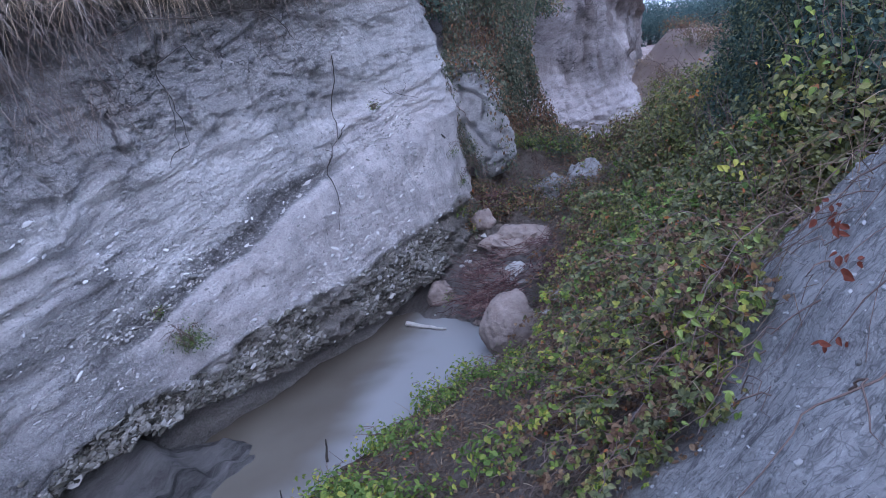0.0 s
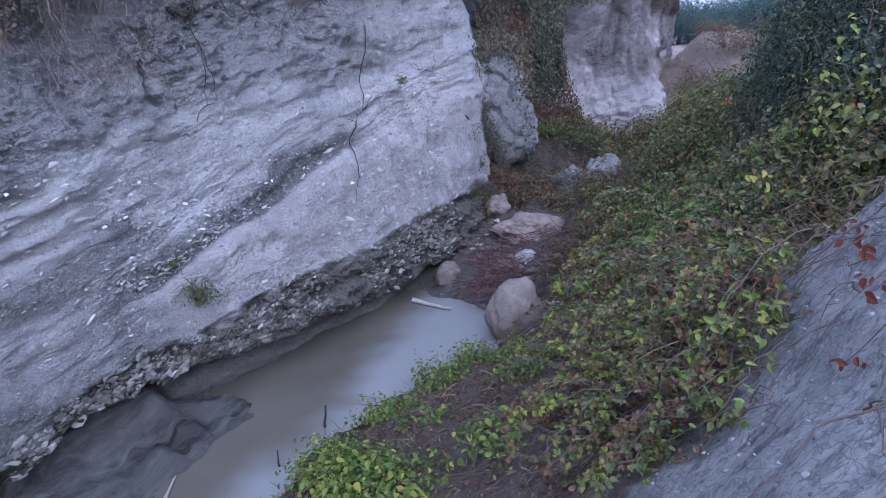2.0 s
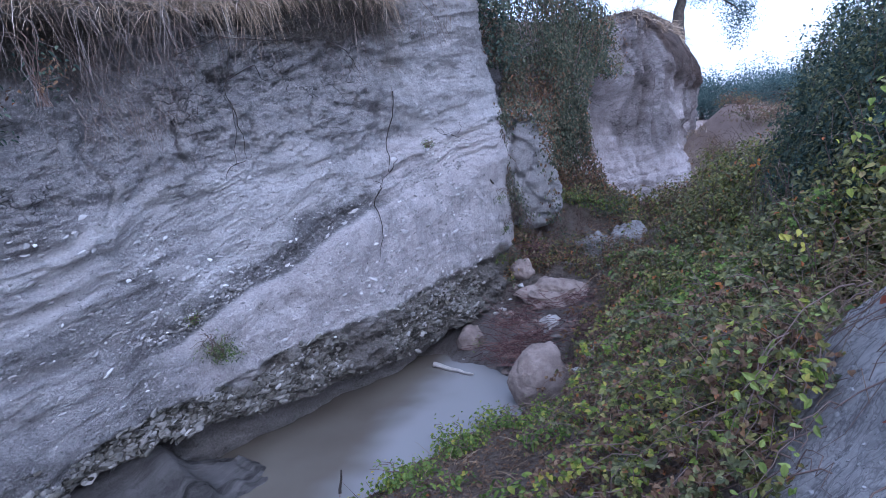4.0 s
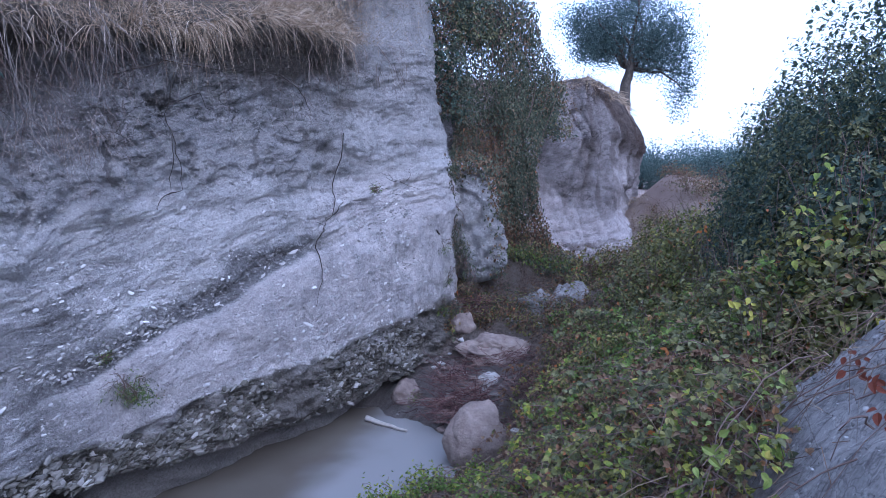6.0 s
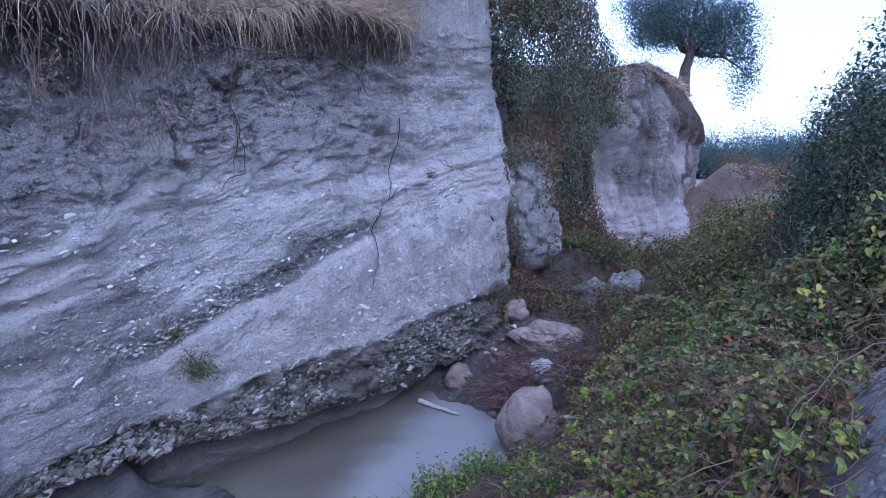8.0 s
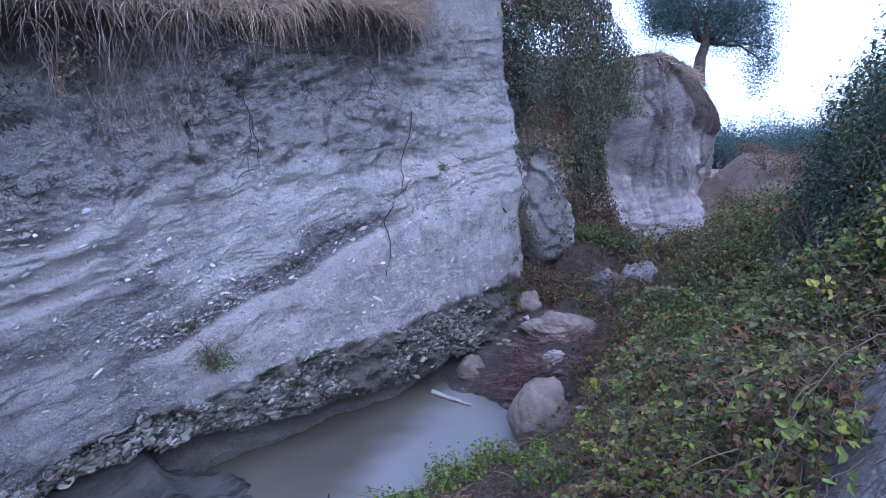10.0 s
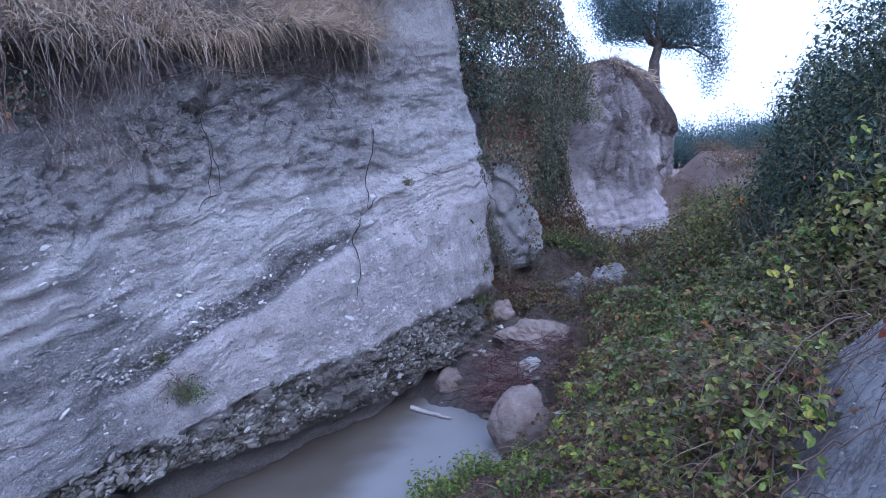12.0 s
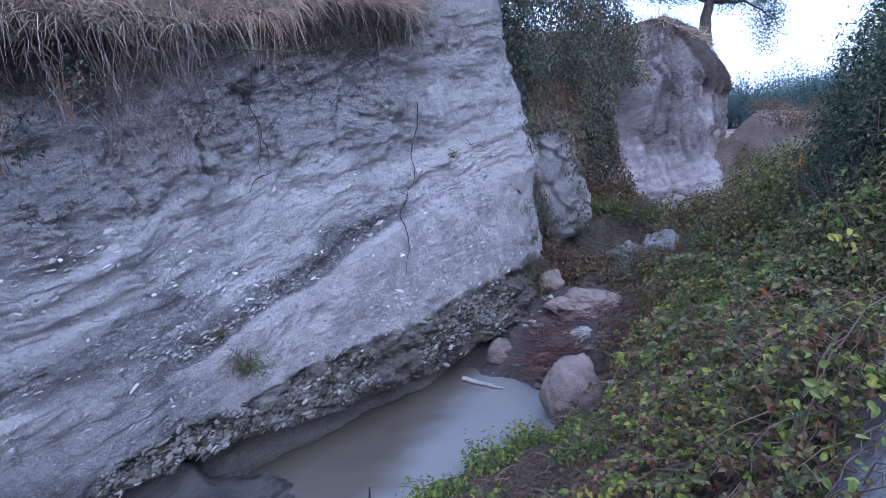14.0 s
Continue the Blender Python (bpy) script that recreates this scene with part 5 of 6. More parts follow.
# ivy curtain in the recess
ivy = new("ivy")
ivy.location = (0.8, 8.9, 1.0)
ri = np.random.default_rng(31)


def ivy_place(z, s):
    """A place in the curtain: z its height, s from its left edge to its right one."""
    wob = 0.14 * vnoise(z * 2.2, 1.0) + 0.05 * vnoise(z * 9, 2.0)
    lo = np.interp(z, [0.9, 1.6, 2.25, 2.45, 4.0], [1.05, 0.95, 0.85, 0.25, 0.1]) + wob
    hi = np.interp(z, [0.9, 1.5, 2.4, 3.4, 4.2, 5.0], [1.75, 1.5, 1.32, 1.9, 1.4, 0.9]) + 0.12 * vnoise(z * 2, 7.0)
    x = lo + (hi - lo) * s
    return x, 8.78 + 0.45 * (x - 0.5) - 0.12 * (z - 1.0) / 3.7


n = 44000
zz = 0.95 + 4.1 * ri.random(n) ** 0.85
xx, yy = ivy_place(zz, ri.random(n))
clump = fbm(xx * 3, zz * 2.2, 5.0, 2)
zz = zz + 0.1 * ri.normal(size=n)
yy = yy - 0.2 * clump + ri.normal(0, 0.05, n)
keep = clump + 0.5 * ri.normal(size=n) > -0.8
pts = np.stack([xx, yy, zz], 1)[keep]
dry = (vnoise(pts[:, 0] * 2.5, pts[:, 2] * 1.5, 2.0) + 0.4 * ri.normal(size=len(pts)) * 0.5 + 0.5 * ri.normal(size=len(pts)) - 0.3 * (pts[:, 2] - 2.3)) > 0.35
for leaf_name, m, k in (("foliage", IVY, ~dry), ("withered_leaves", DEAD, dry)):
    v, f = leaves(pts[k] - np.array(ivy.location), np.array([[0.2, -1, 0.5]]) + 0.6 * ri.normal(size=(k.sum(), 3)), 0.038 * ri.uniform(0.5, 1.25, k.sum()), ri, 0.9, 0.9)
    part(leaf_name, mesh_of(leaf_name, v, f, m, False), ivy)
stems = []
for i in range(16):
    t = np.linspace(0, 1, 12)
    z = 4.4 - (3.4 * ri.uniform(0.5, 1)) * t
    x, y = ivy_place(z, ri.random())
    stems.append(tube(np.stack([x + 0.03 * ri.normal(size=12), y + 0.02 + 0.05 * ri.normal(size=12), z], 1) - np.array(ivy.location), np.linspace(0.006, 0.002, 12), 4))
for v, f in stems:
    part("stem", mesh_of("stem", v, f, CANE), ivy)
tagged(ivy, "dark ivy curtain hanging down the recess of the bank", "ivy")

# creeper round the buttress and down the corner of the wall
creeper = new("creeper")
creeper.location = (0.46, 7.9, 1.3)
n = 4200
w = ri.uniform(0, 2 * np.pi, n)
zz = 1.1 + 1.3 * ri.random(n)
edge = np.where(w < np.pi, -1, 1) * (0.31 - 0.06 * (zz - 1.6)) + ri.normal(0, 0.07, n)
over = ri.random(n) < 0.22
xx = 0.46 + np.where(over, ri.uniform(-0.3, 0.3, n), edge)
zz = np.where(over, 2.42 + 0.08 * ri.normal(size=n), zz)
yy = 7.82 + 0.12 * ri.normal(size=n) + 0.25 * np.abs(xx - 0.46)
keep = vnoise(xx * 4, zz * 3, 8.0) + 0.5 * ri.normal(size=n) > -0.3
pts = np.stack([xx, yy, zz], 1)[keep]
dry = ri.random(len(pts)) < 0.35
for leaf_name, m, k in (("foliage", IVY, ~dry), ("withered_leaves", DEAD, dry)):
    v, f = leaves(pts[k] - np.array(creeper.location), np.array([[0.1, -1, 0.5]]) + 0.6 * ri.normal(size=(k.sum(), 3)), 0.042 * ri.uniform(0.5, 1.2, k.sum()), ri, 0.9, 0.8)
    part(leaf_name, mesh_of(leaf_name, v, f, m, False), creeper)
for i in range(70):
    k = ri.uniform(0, 1)
    a = np.array([np.interp(k, [0, 0.3, 0.7, 1], [0.2, 0.12, 0.28, 0.45]), 7.45 + 0.2 * k, np.interp(k, [0, 0.3, 0.7, 1], [2.45, 1.95, 1.5, 1.2])]) + ri.normal(0, 0.035, 3)
    b = a + np.array([ri.normal(0.02, 0.07), ri.normal(-0.03, 0.05), -ri.uniform(0.05, 0.32)])
    t = np.linspace(0, 1, 6)[:, None]
    v, f = tube(a * (1 - t) + b * t + 0.012 * ri.normal(size=(6, 3)) - np.array(creeper.location), np.linspace(0.005, 0.002, 6), 4)
    part("stem", mesh_of("stem", v, f, CANE), creeper)
k = ri.random(1500)
pts = np.stack([np.interp(k, [0, 0.3, 0.7, 1], [0.2, 0.12, 0.28, 0.45]), 7.45 + 0.2 * k, np.interp(k, [0, 0.3, 0.7, 1], [2.45, 1.95, 1.5, 1.2])], 1) + ri.normal(size=(1500, 3)) * (0.05, 0.05, 0.09)
v, f = leaves(pts - np.array(creeper.location), np.array([[0.1, -1, 0.5]]) + 0.6 * ri.normal(size=pts.shape), 0.032 * ri.uniform(0.5, 1.2, 1500), ri, 0.8, 0.8)
part("trailing_leaves", mesh_of("trailing_leaves", v, f, IVY, False), creeper)
tagged(creeper, "thin brownish creeper growing round the clay buttress", "creeper")

# dry grass over the rim
rg = np.random.default_rng(41)
n = 85000
u = rg.uniform(run_of(-3.6, 1.6), run_of(0.0, 7.1), n)
z = 3.24 + 1.75 * rg.random(n) ** 1.25
dense = fbm(u * 1.3, z * 1.8, 3.0, 3)
keep = (dense + 0.5 * rg.normal(size=n) > -3.0) & (rg.random(n) > 0.94 * smooth(15.2, 16.0, u - 0.25 * (z - 3.3)))
u, z = u[keep], z[keep]
p0, out = on_wall(MAIN, cliff_offset, u, z, -0.01)
n = len(u)
comb = np.stack([vnoise(u * 2.1, z * 2.1, k) for k in (1.0, 2.0, 3.0)], 1)
way = out * rg.uniform(0.2, 0.9, (n, 1)) + np.c_[np.zeros((n, 2)), rg.uniform(-0.3, 1.0, n)] + 0.55 * rg.normal(size=(n, 3)) + 0.8 * comb
v, f = blades(p0, way, 0.05 + 0.24 * rg.random(n) ** 1.7, rg.uniform(0.0018, 0.005, n), rg, 0.8)
tagged(new("dry_grass", mesh_of("dry_grass", v, f, STRAW, False)), "dry straw-coloured grass hanging over the rim of the bank", "grass", kind="stuff")
n = 1100
u = rg.uniform(run_of(-3.3, 2.2), run_of(-0.2, 6.9), n)
z = rg.uniform(2.95, 3.3, n)
p0, out = on_wall(MAIN, cliff_offset, u, z, 0.0)
way = out * 0.25 + np.array([[0, 0, -1.0]]) + 0.25 * rg.normal(size=(n, 3))
v, f = blades(p0, way, 0.04 + 0.45 * rg.random(n) ** 4, rg.uniform(0.002, 0.005, n), rg, 0.3)
tagged(new("root_fringe", mesh_of("root_fringe", v, f, ROOT, False)), "thin brown roots hanging from the overhanging soil", "roots", kind="stuff")


n = 3200
u = rg.uniform(FAR[2][0], FAR[2][-1], n)
z = rg.uniform(3.15, 3.35, n)
p0, out = on_wall(FAR, far_offset, u, z, 0.0)
way = out * rg.uniform(0.1, 0.8, (n, 1)) + np.c_[np.zeros((n, 2)), rg.uniform(-0.6, 1.0, n)] + 0.5 * rg.normal(size=(n, 3))
v, f = blades(p0, way, rg.uniform(0.08, 0.3, n), rg.uniform(0.005, 0.011, n), rg, 0.6)
tagged(new("dry_turf", mesh_of("dry_turf", v, f, STRAW, False)), "dry reddish turf along the top of the bluff", "grass", kind="stuff")


def twigs(name, label, category, paths, radius, mat, sides=5, part_name="branch", group=""):
    """A thing of several thin stems."""
    o = np.array(paths[0][0], float)
    thing = new(name)
    thing.location = o
    for q in paths:
        v, f = tube(np.array(q, float) - o, np.linspace(radius, radius * 0.35, len(q)), sides)
        part(part_name, mesh_of(part_name, v, f, mat), thing)
    return tagged(thing, label, category, group)


def wander(a, b, n, amount, r, sag=0.0):
    t = np.linspace(0, 1, n)[:, None]
    q = np.array(a) * (1 - t) + np.array(b) * t + amount * r.normal(size=(n, 3)) * (t > 0) * (t < 1)
    q[:, 2] -= sag * (t[:, 0] * (1 - t[:, 0])) * 4
    return q


rt = np.random.default_rng(51)
DRY_BRANCH = plain_material("dry_branch", (0.13, 0.11, 0.10), (0.33, 0.29, 0.26), 30, 0.85, 0.004)


def on_face(u, z, n, lift, amount, r):
    """A path that lies on the main wall through runs u and heights z."""
    t = np.linspace(0, 1, n)
    k = np.linspace(0, 1, len(u))
    q, _ = on_wall(MAIN, cliff_offset, np.interp(t, k, u) + amount * r.normal(size=n), np.interp(t, k, z), lift)
    return q


twigs("hanging_vine", "thin dark vine hanging straight down the clay face", "vine",
      [on_face([13.62, 13.54, 13.48], [2.95, 2.54, 2.19], 16, 0.05, 0.002, rt), on_face([13.48, 13.42, 13.36], [2.19, 2.18, 2.1], 6, 0.03, 0.003, rt), on_face([13.48, 13.58], [2.19, 2.2], 4, 0.03, 0.003, rt),
       on_face([13.58, 13.84, 13.88, 13.96], [2.72, 2.79, 2.68, 2.65], 9, 0.03, 0.004, rt), on_face([13.56, 13.6], [2.6, 2.2], 8, 0.025, 0.004, rt)], 0.0048, WOOD)
twigs("hanging_vine", "thin crooked dark vine lying on the pale clay", "vine",
      [on_face([15.38, 15.19, 15.05, 14.88], [2.5, 2.09, 1.9, 1.77], 14, 0.02, 0.012, rt), on_face([14.88, 14.74, 14.63], [1.77, 1.5, 1.25], 12, 0.02, 0.01, rt), on_face([15.05, 15.25], [1.9, 2.0], 6, 0.02, 0.012, rt), on_face([14.88, 14.95, 14.86], [1.77, 1.82, 1.86], 6, 0.03, 0.012, rt)], 0.0055, WOOD)
twigs("dead_stick", "dark dead stick poking out of the clay corner", "stick",
      [wander((0.08, 7.02, 1.70), (-0.16, 6.85, 1.92), 7, 0.012, rt), wander((0.0, 6.95, 1.80), (-0.2, 6.82, 1.84), 5, 0.01, rt)], 0.011, WOOD)
twigs("root", "long dark root running along under the turf", "root",
      [on_face([13.2, 13.57, 13.98, 14.75], [2.97, 3.03, 2.92, 2.86], 22, 0.035, 0.006, rt), on_face([14.6, 14.9, 15.0], [2.88, 2.8, 2.66], 8, 0.03, 0.006, rt)], 0.006, WOOD)
twigs("dead_weed", "dry dark weed clinging to the clay face", "weed",
      [on_face([u0, u0 + du], [2.12, 2.12 + dz], 5, 0.03, 0.01, rt) for u0, du, dz in ((15.95, 0.12, 0.02), (15.95, 0.2, -0.03), (15.95, 0.05, 0.1), (16.0, 0.25, -0.08), (15.95, -0.06, 0.06), (16.1, 0.1, 0.1))], 0.003, WOOD)
for a, b in [((-2.55, 3.62, 3.55), (-2.2, 3.75, 2.55)), ((-2.75, 3.3, 3.6), (-2.35, 3.4, 2.35)), ((-2.3, 3.95, 3.6), (-1.9, 4.05, 2.95)), ((-2.05, 4.3, 3.6), (-1.75, 4.35, 3.1))]:
    m = (np.array(a) + np.array(b)) / 2 + (0.12, -0.1, 0.3)
    main_stem = np.concatenate([wander(a, m, 7, 0.015, rt), wander(m, b, 7, 0.015, rt)[1:]])
    paths = [main_stem]
    for i in range(9):
        s = main_stem[rt.integers(3, 12)]
        paths.append(wander(s, s + np.array([rt.normal(0.1, 0.12), rt.normal(-0.05, 0.1), -rt.uniform(0.1, 0.45)]), 6, 0.015, rt))
    twigs("dead_branch", "bleached bare dead branch hanging over the bank", "branch", paths, 0.0022, DRY_BRANCH, 4, group="dead branches over the bank")

# growth at the far left rim; first three shrubs added unseen to shade it
for x, y, z, k, h in [(-3.1, 2.3, 3.3, 0.5, 0.7), (-3.0, 2.9, 3.7, 0.45, 0.6), (-3.7, 1.4, 3.2, 0.6, 0.9)]:
    bush("rim_shrub", "dull green shrub added out of view to shade the left bank", "shrub", x, y, k, k, h, 2200, 0.04, (D1, D1, W), rb, 10, 0.8, base=z, group="shrubs on the rim", fill=0.3, core=300)
for x, y, z, h in [(-2.52, 3.62, 2.75, 0.4), (-2.7, 3.2, 2.5, 0.45), (-2.6, 3.7, 3.45, 0.35)]:
    bush("rim_shrub", "dull green shrub hanging from the rim", "shrub", x, y, 0.22, 0.22, h, 260, 0.032, (D1, W), rb, 10, 0.8, base=z, group="shrubs on the rim")
n = 700
u = np.r_[rg.normal(12.75, 0.25, n // 2), rg.normal(13.0, 0.2, n // 4), rg.normal(14.9, 0.4, n - n // 2 - n // 4)]
zr = rg.uniform(2.5, 3.3, n)
p0, out = on_wall(MAIN, cliff_offset, u, zr, 0.03)
v, f = blades(p0, out * 0.4 + np.array([[0, 0, -0.7]]) + 0.55 * rg.normal(size=(n, 3)), np.where(u < 13.4, rg.uniform(0.08, 0.45, n), rg.uniform(0.05, 0.2, n)), rg.uniform(0.0015, 0.0035, n), rg, 0.5)
tagged(new("root_mat", mesh_of("root_mat", v, f, ROOT, False)), "tangled reddish-brown roots hanging in front of the face", "roots", kind="stuff")
# tufts on the face
for x, y, z, k in [(0.12, 7.1, 1.5, 0.14), (0.16, 7.12, 1.15, 0.18), (0.1, 7.0, 0.85, 0.16), (-1.93, 4.12, 0.95, 0.19), (-2.08, 4.12, 1.22, 0.05), (-0.16, 6.3, 0.12, 0.08), (-0.55, 6.35, 2.2, 0.05)]:
    bush("weed_tuft", "small green weed growing out of the clay face", "weed", x, y, k, k, k, 160 + int(2500 * max(0, k - 0.15)) * 4, 0.024, (("foliage", GRASS_GREEN, 1), ("dark_leaves", IVY, 1)), rb, 10, 0.5, base=z, fill=0.1, group="weeds on the face")

# low green plants along the pool
rl = np.random.default_rng(61)
for x, y, rx, h, n in [(-1.05, 2.35, 0.35, 0.22, 1200), (-0.72, 2.75, 0.35, 0.2, 1200), (-1.25, 1.9, 0.4, 0.22, 1000), (-0.75, 2.2, 0.35, 0.2, 1200), (-0.45, 2.55, 0.3, 0.17, 800), (-0.95, 3.2, 0.25, 0.14, 500), (-0.62, 3.75, 0.28, 0.14, 500), (-0.3, 4.25, 0.28, 0.15, 650),
                       (0.02, 4.62, 0.28, 0.16, 650), (-0.45, 2.2, 0.3, 0.14, 450), (-0.35, 3.3, 0.25, 0.1, 300), (0.3, 4.5, 0.3, 0.16, 500), (0.1, 2.6, 0.25, 0.1, 220), (0.35, 3.55, 0.3, 0.14, 400)]:
    bush("low_plant", "low bright green leafy plant at the edge of the pool", "plant", x, y, rx, rx, h, n, 0.042 if y < 3 else 0.032, (("foliage", GRASS_GREEN, 1), ("yellow_leaves", BRIGHT, 0.8)), rl, 8, 1.1, group="green plants by the pool", fill=0.3)


# brown tangle between the boulder and the brambles
for x, y in [(0.72, 4.7), (0.85, 4.35), (0.95, 5.5), (0.62, 3.75), (1.05, 5.9), (0.75, 2.95), (0.55, 2.6)]:
    bush("dead_tangle", "brown tangle of dead stalks and leaves on the bank", "dead plants", x, y, 0.28, 0.28, 0.16, 260, 0.032, (("withered_leaves", DEAD, 1), ("withered_leaves", DEAD, 1), G), rl, 16, 0.8, group="dead tangles on the bank", fill=0.3, reach=1.2)

# leaf litter and straw on the bank
def scatter(n, r, lo, hi, y0, y1):
    x, y = r.uniform(-2.0, 2.4, n * 4), r.uniform(y0, y1, n * 4)
    d = side_distance(TOE, x, y)
    k = (d > lo) & (d < hi)
    return x[k][:n], y[k][:n]


x, y = scatter(9000, rl, 0.15, 2.6, 0.8, 6.5)
k = side_distance(BRAMBLE_EDGE, x, y) < 0.1
x, y = x[k], y[k]
p0 = np.stack([x, y, on_ground(x, y) + 0.008], 1)
v, f = leaves(p0, np.array([[-0.3, 0, 1.0]]) + 0.35 * rl.normal(size=p0.shape), 0.026 * rl.uniform(0.5, 1.3, len(x)), rl, 0.8)
tagged(new("leaf_litter", mesh_of("leaf_litter", v, f, DEAD, False)), "withered fallen leaves lying on the bank", "leaves", kind="stuff")
x, y = scatter(4500, rl, 0.05, 2.2, 0.8, 7.0)
p0 = np.stack([x, y, on_ground(x, y) + 0.004], 1)
v, f = blades(p0, np.array([[0, 0, 0.35]]) + rl.normal(size=p0.shape) * (1, 1, 0.35), rl.uniform(0.05, 0.2, len(x)), rl.uniform(0.002, 0.005, len(x)), rl, 0.25)
tagged(new("dry_stalks", mesh_of("dry_stalks", v, f, DEAD_STALK, False)), "dead stalks lying across the bank", "grass", kind="stuff")

x, y = scatter(6500, rl, 1.3, 3.6, 0.6, 3.4)
k = side_distance(BRAMBLE_EDGE, x, y) > 0.05
x, y = x[k], y[k]
p0 = np.stack([x, y, on_ground(x, y)], 1)
s = 0.002 + 0.010 * rl.random(len(x)) ** 5
shape = iv[None] * (1 + 0.25 * rl.normal(size=(len(x), len(iv), 1))) * rl.uniform(0.6, 1.3, (len(x), 1, 3))
v = p0[:, None] + s[:, None, None] * shape
tagged(new("clay_crumbs", mesh_of("clay_crumbs", v.reshape(-1, 3), (jf[None] + (np.arange(len(x)) * len(iv))[:, None, None]).reshape(-1, 3), island_material("clay_crumb", [(0, (0.12, 0.11, 0.105)), (0.6, (0.26, 0.25, 0.24)), (1, (0.42, 0.40, 0.385))]), False)), "loose clay crumbs on the bare slope", "crumbs", kind="stuff")

# dry growth on the slope beside the bluff
for x, y, k, h in [(4.35, 12.4, 0.4, 0.3), (4.9, 12.7, 0.45, 0.35), (5.4, 12.5, 0.5, 0.4), (5.0, 13.4, 0.5, 0.25), (4.0, 11.8, 0.4, 0.3), (5.9, 13.2, 0.5, 0.4)]:
    bush("dry_bush", "dry reddish-brown growth on the slope beside the bluff", "bush", x, y, k, k, h, 700, 0.05, (("withered_leaves", DEAD, 1), ("withered_leaves", DEAD, 1), ("foliage", HEDGE, 1)), rl, 14, 0.6, group="dry growth by the bluff")

n = 5000
x, y = rl.uniform(3.9, 6.2, n), rl.uniform(11.6, 14.2, n)
p0 = np.stack([x, y, on_ground(x, y)], 1)[vnoise(x * 2, y * 2, 5.0) > -0.2]
v, f = blades(p0, np.array([[-0.2, -0.3, 0.8]]) + 0.6 * rl.normal(size=p0.shape), rl.uniform(0.06, 0.25, len(p0)), rl.uniform(0.004, 0.01, len(p0)), rl, 0.6)
tagged(new("slope_grass", mesh_of("slope_grass", v, f, STRAW, False)), "dry reddish grass on the slope beside the bluff", "grass", kind="stuff")

# red-brown twig heaps on the debris
for x, y, rx, h, n in [(0.25, 5.85, 0.2, 0.2, 180), (0.4, 6.1, 0.2, 0.2, 160), (0.12, 6.05, 0.22, 0.14, 140), (0.98, 6.3, 0.3, 0.26, 300), (0.6, 6.75, 0.25, 0.14, 120), (0.2, 6.4, 0.2, 0.12, 110), (0.42, 7.55, 0.2, 0.34, 160), (0.3, 6.6, 0.2, 0.1, 50), (0.85, 6.75, 0.26, 0.2, 120), (0.75, 5.9, 0.2, 0.1, 60)]:
    gz = float(on_ground(x, y)[0])
    paths = []
    for i in range(n):
        a = np.array([x, y, gz]) + rt.normal(size=3) * (rx * 0.5, rx * 0.5, 0) + (0, 0, rt.uniform(0, h * 0.6))
        paths.append(wander(a, a + rt.normal(size=3) * (0.14, 0.14, 0.06) + (0, 0, 0.02), 5, 0.008, rt))
    v, f = merged([tube(np.array(q) - (x, y, gz), np.linspace(0.004, 0.0015, 5), 4) for q in paths])
    ob = new("twig_heap", mesh_of("twig_heap", v, f, RED_TWIG))
    ob.location = (x, y, gz)
    tagged(ob, "heap of dark red-brown dead twigs on the debris", "twigs", "twig heaps", "stuff")

# sticks in the pool
twigs("stake", "short dark wooden stake standing in the pool", "stake", [wander((-1.13, 3.86, -0.1), (-1.09, 3.88, 0.17), 5, 0.004, rt)], 0.016, WOOD)
twigs("stake", "thin dark stake standing in the shallow water", "stake", [wander((-1.33, 3.42, -0.08), (-1.33, 3.44, 0.12), 5, 0.003, rt)], 0.011, WOOD)
twigs("stick", "bleached stick floating in the pool", "stick", [wander((-1.98, 3.12, 0.012), (-2.0, 3.36, 0.02), 5, 0.004, rt)], 0.013, PALE_WOOD)
twigs("stick", "dark curved stick at the pool's edge", "stick", [wander((-2.05, 2.58, 0.012), (-1.55, 2.85, 0.012), 8, 0.01, rt)], 0.013, WOOD)
twigs("stick", "short dark stick floating in the pool", "stick", [wander((-1.8, 2.98, 0.01), (-1.62, 3.05, 0.012), 5, 0.004, rt)], 0.008, WOOD)
twigs("log", "pale flat piece of wood on the shallow end", "log", [wander((-0.62, 6.05, 0.03), (-0.22, 5.78, 0.02), 6, 0.008, rt)], 0.03, PALE_WOOD)
twigs("stick", "pale thin stick against the boulder", "stick", [wander((0.16, 5.32, 0.06), (0.36, 5.08, 0.06), 5, 0.004, rt)], 0.01, PALE_WOOD)
stone("litter", "crumpled white scrap lying on the mud", -2.27, 2.82, 0.02, (0.045, 0.04, 0.03), 17, PEBBLE, (0, 20, 40), 0.5, 3)
stone("litter", "crumpled white scrap beside the brambles", 0.89, 5.72, 0.16, (0.055, 0.045, 0.03), 18, PEBBLE, (0, 20, 40), 0.5, 3)

DRY_REED = plain_material("dry_reed", (0.24, 0.18, 0.12), (0.46, 0.38, 0.28), 25, 0.8, 0.003)
RED_LEAF = leaf_material("red_leaf", [(0, (0.12, 0.03, 0.025)), (0.6, (0.2, 0.06, 0.035)), (1, (0.3, 0.13, 0.06))])
SPRIG_LEAF = plain_material("sprig_leaf", (0.12, 0.17, 0.04), (0.26, 0.30, 0.07), 30, 0.5, 0.002)

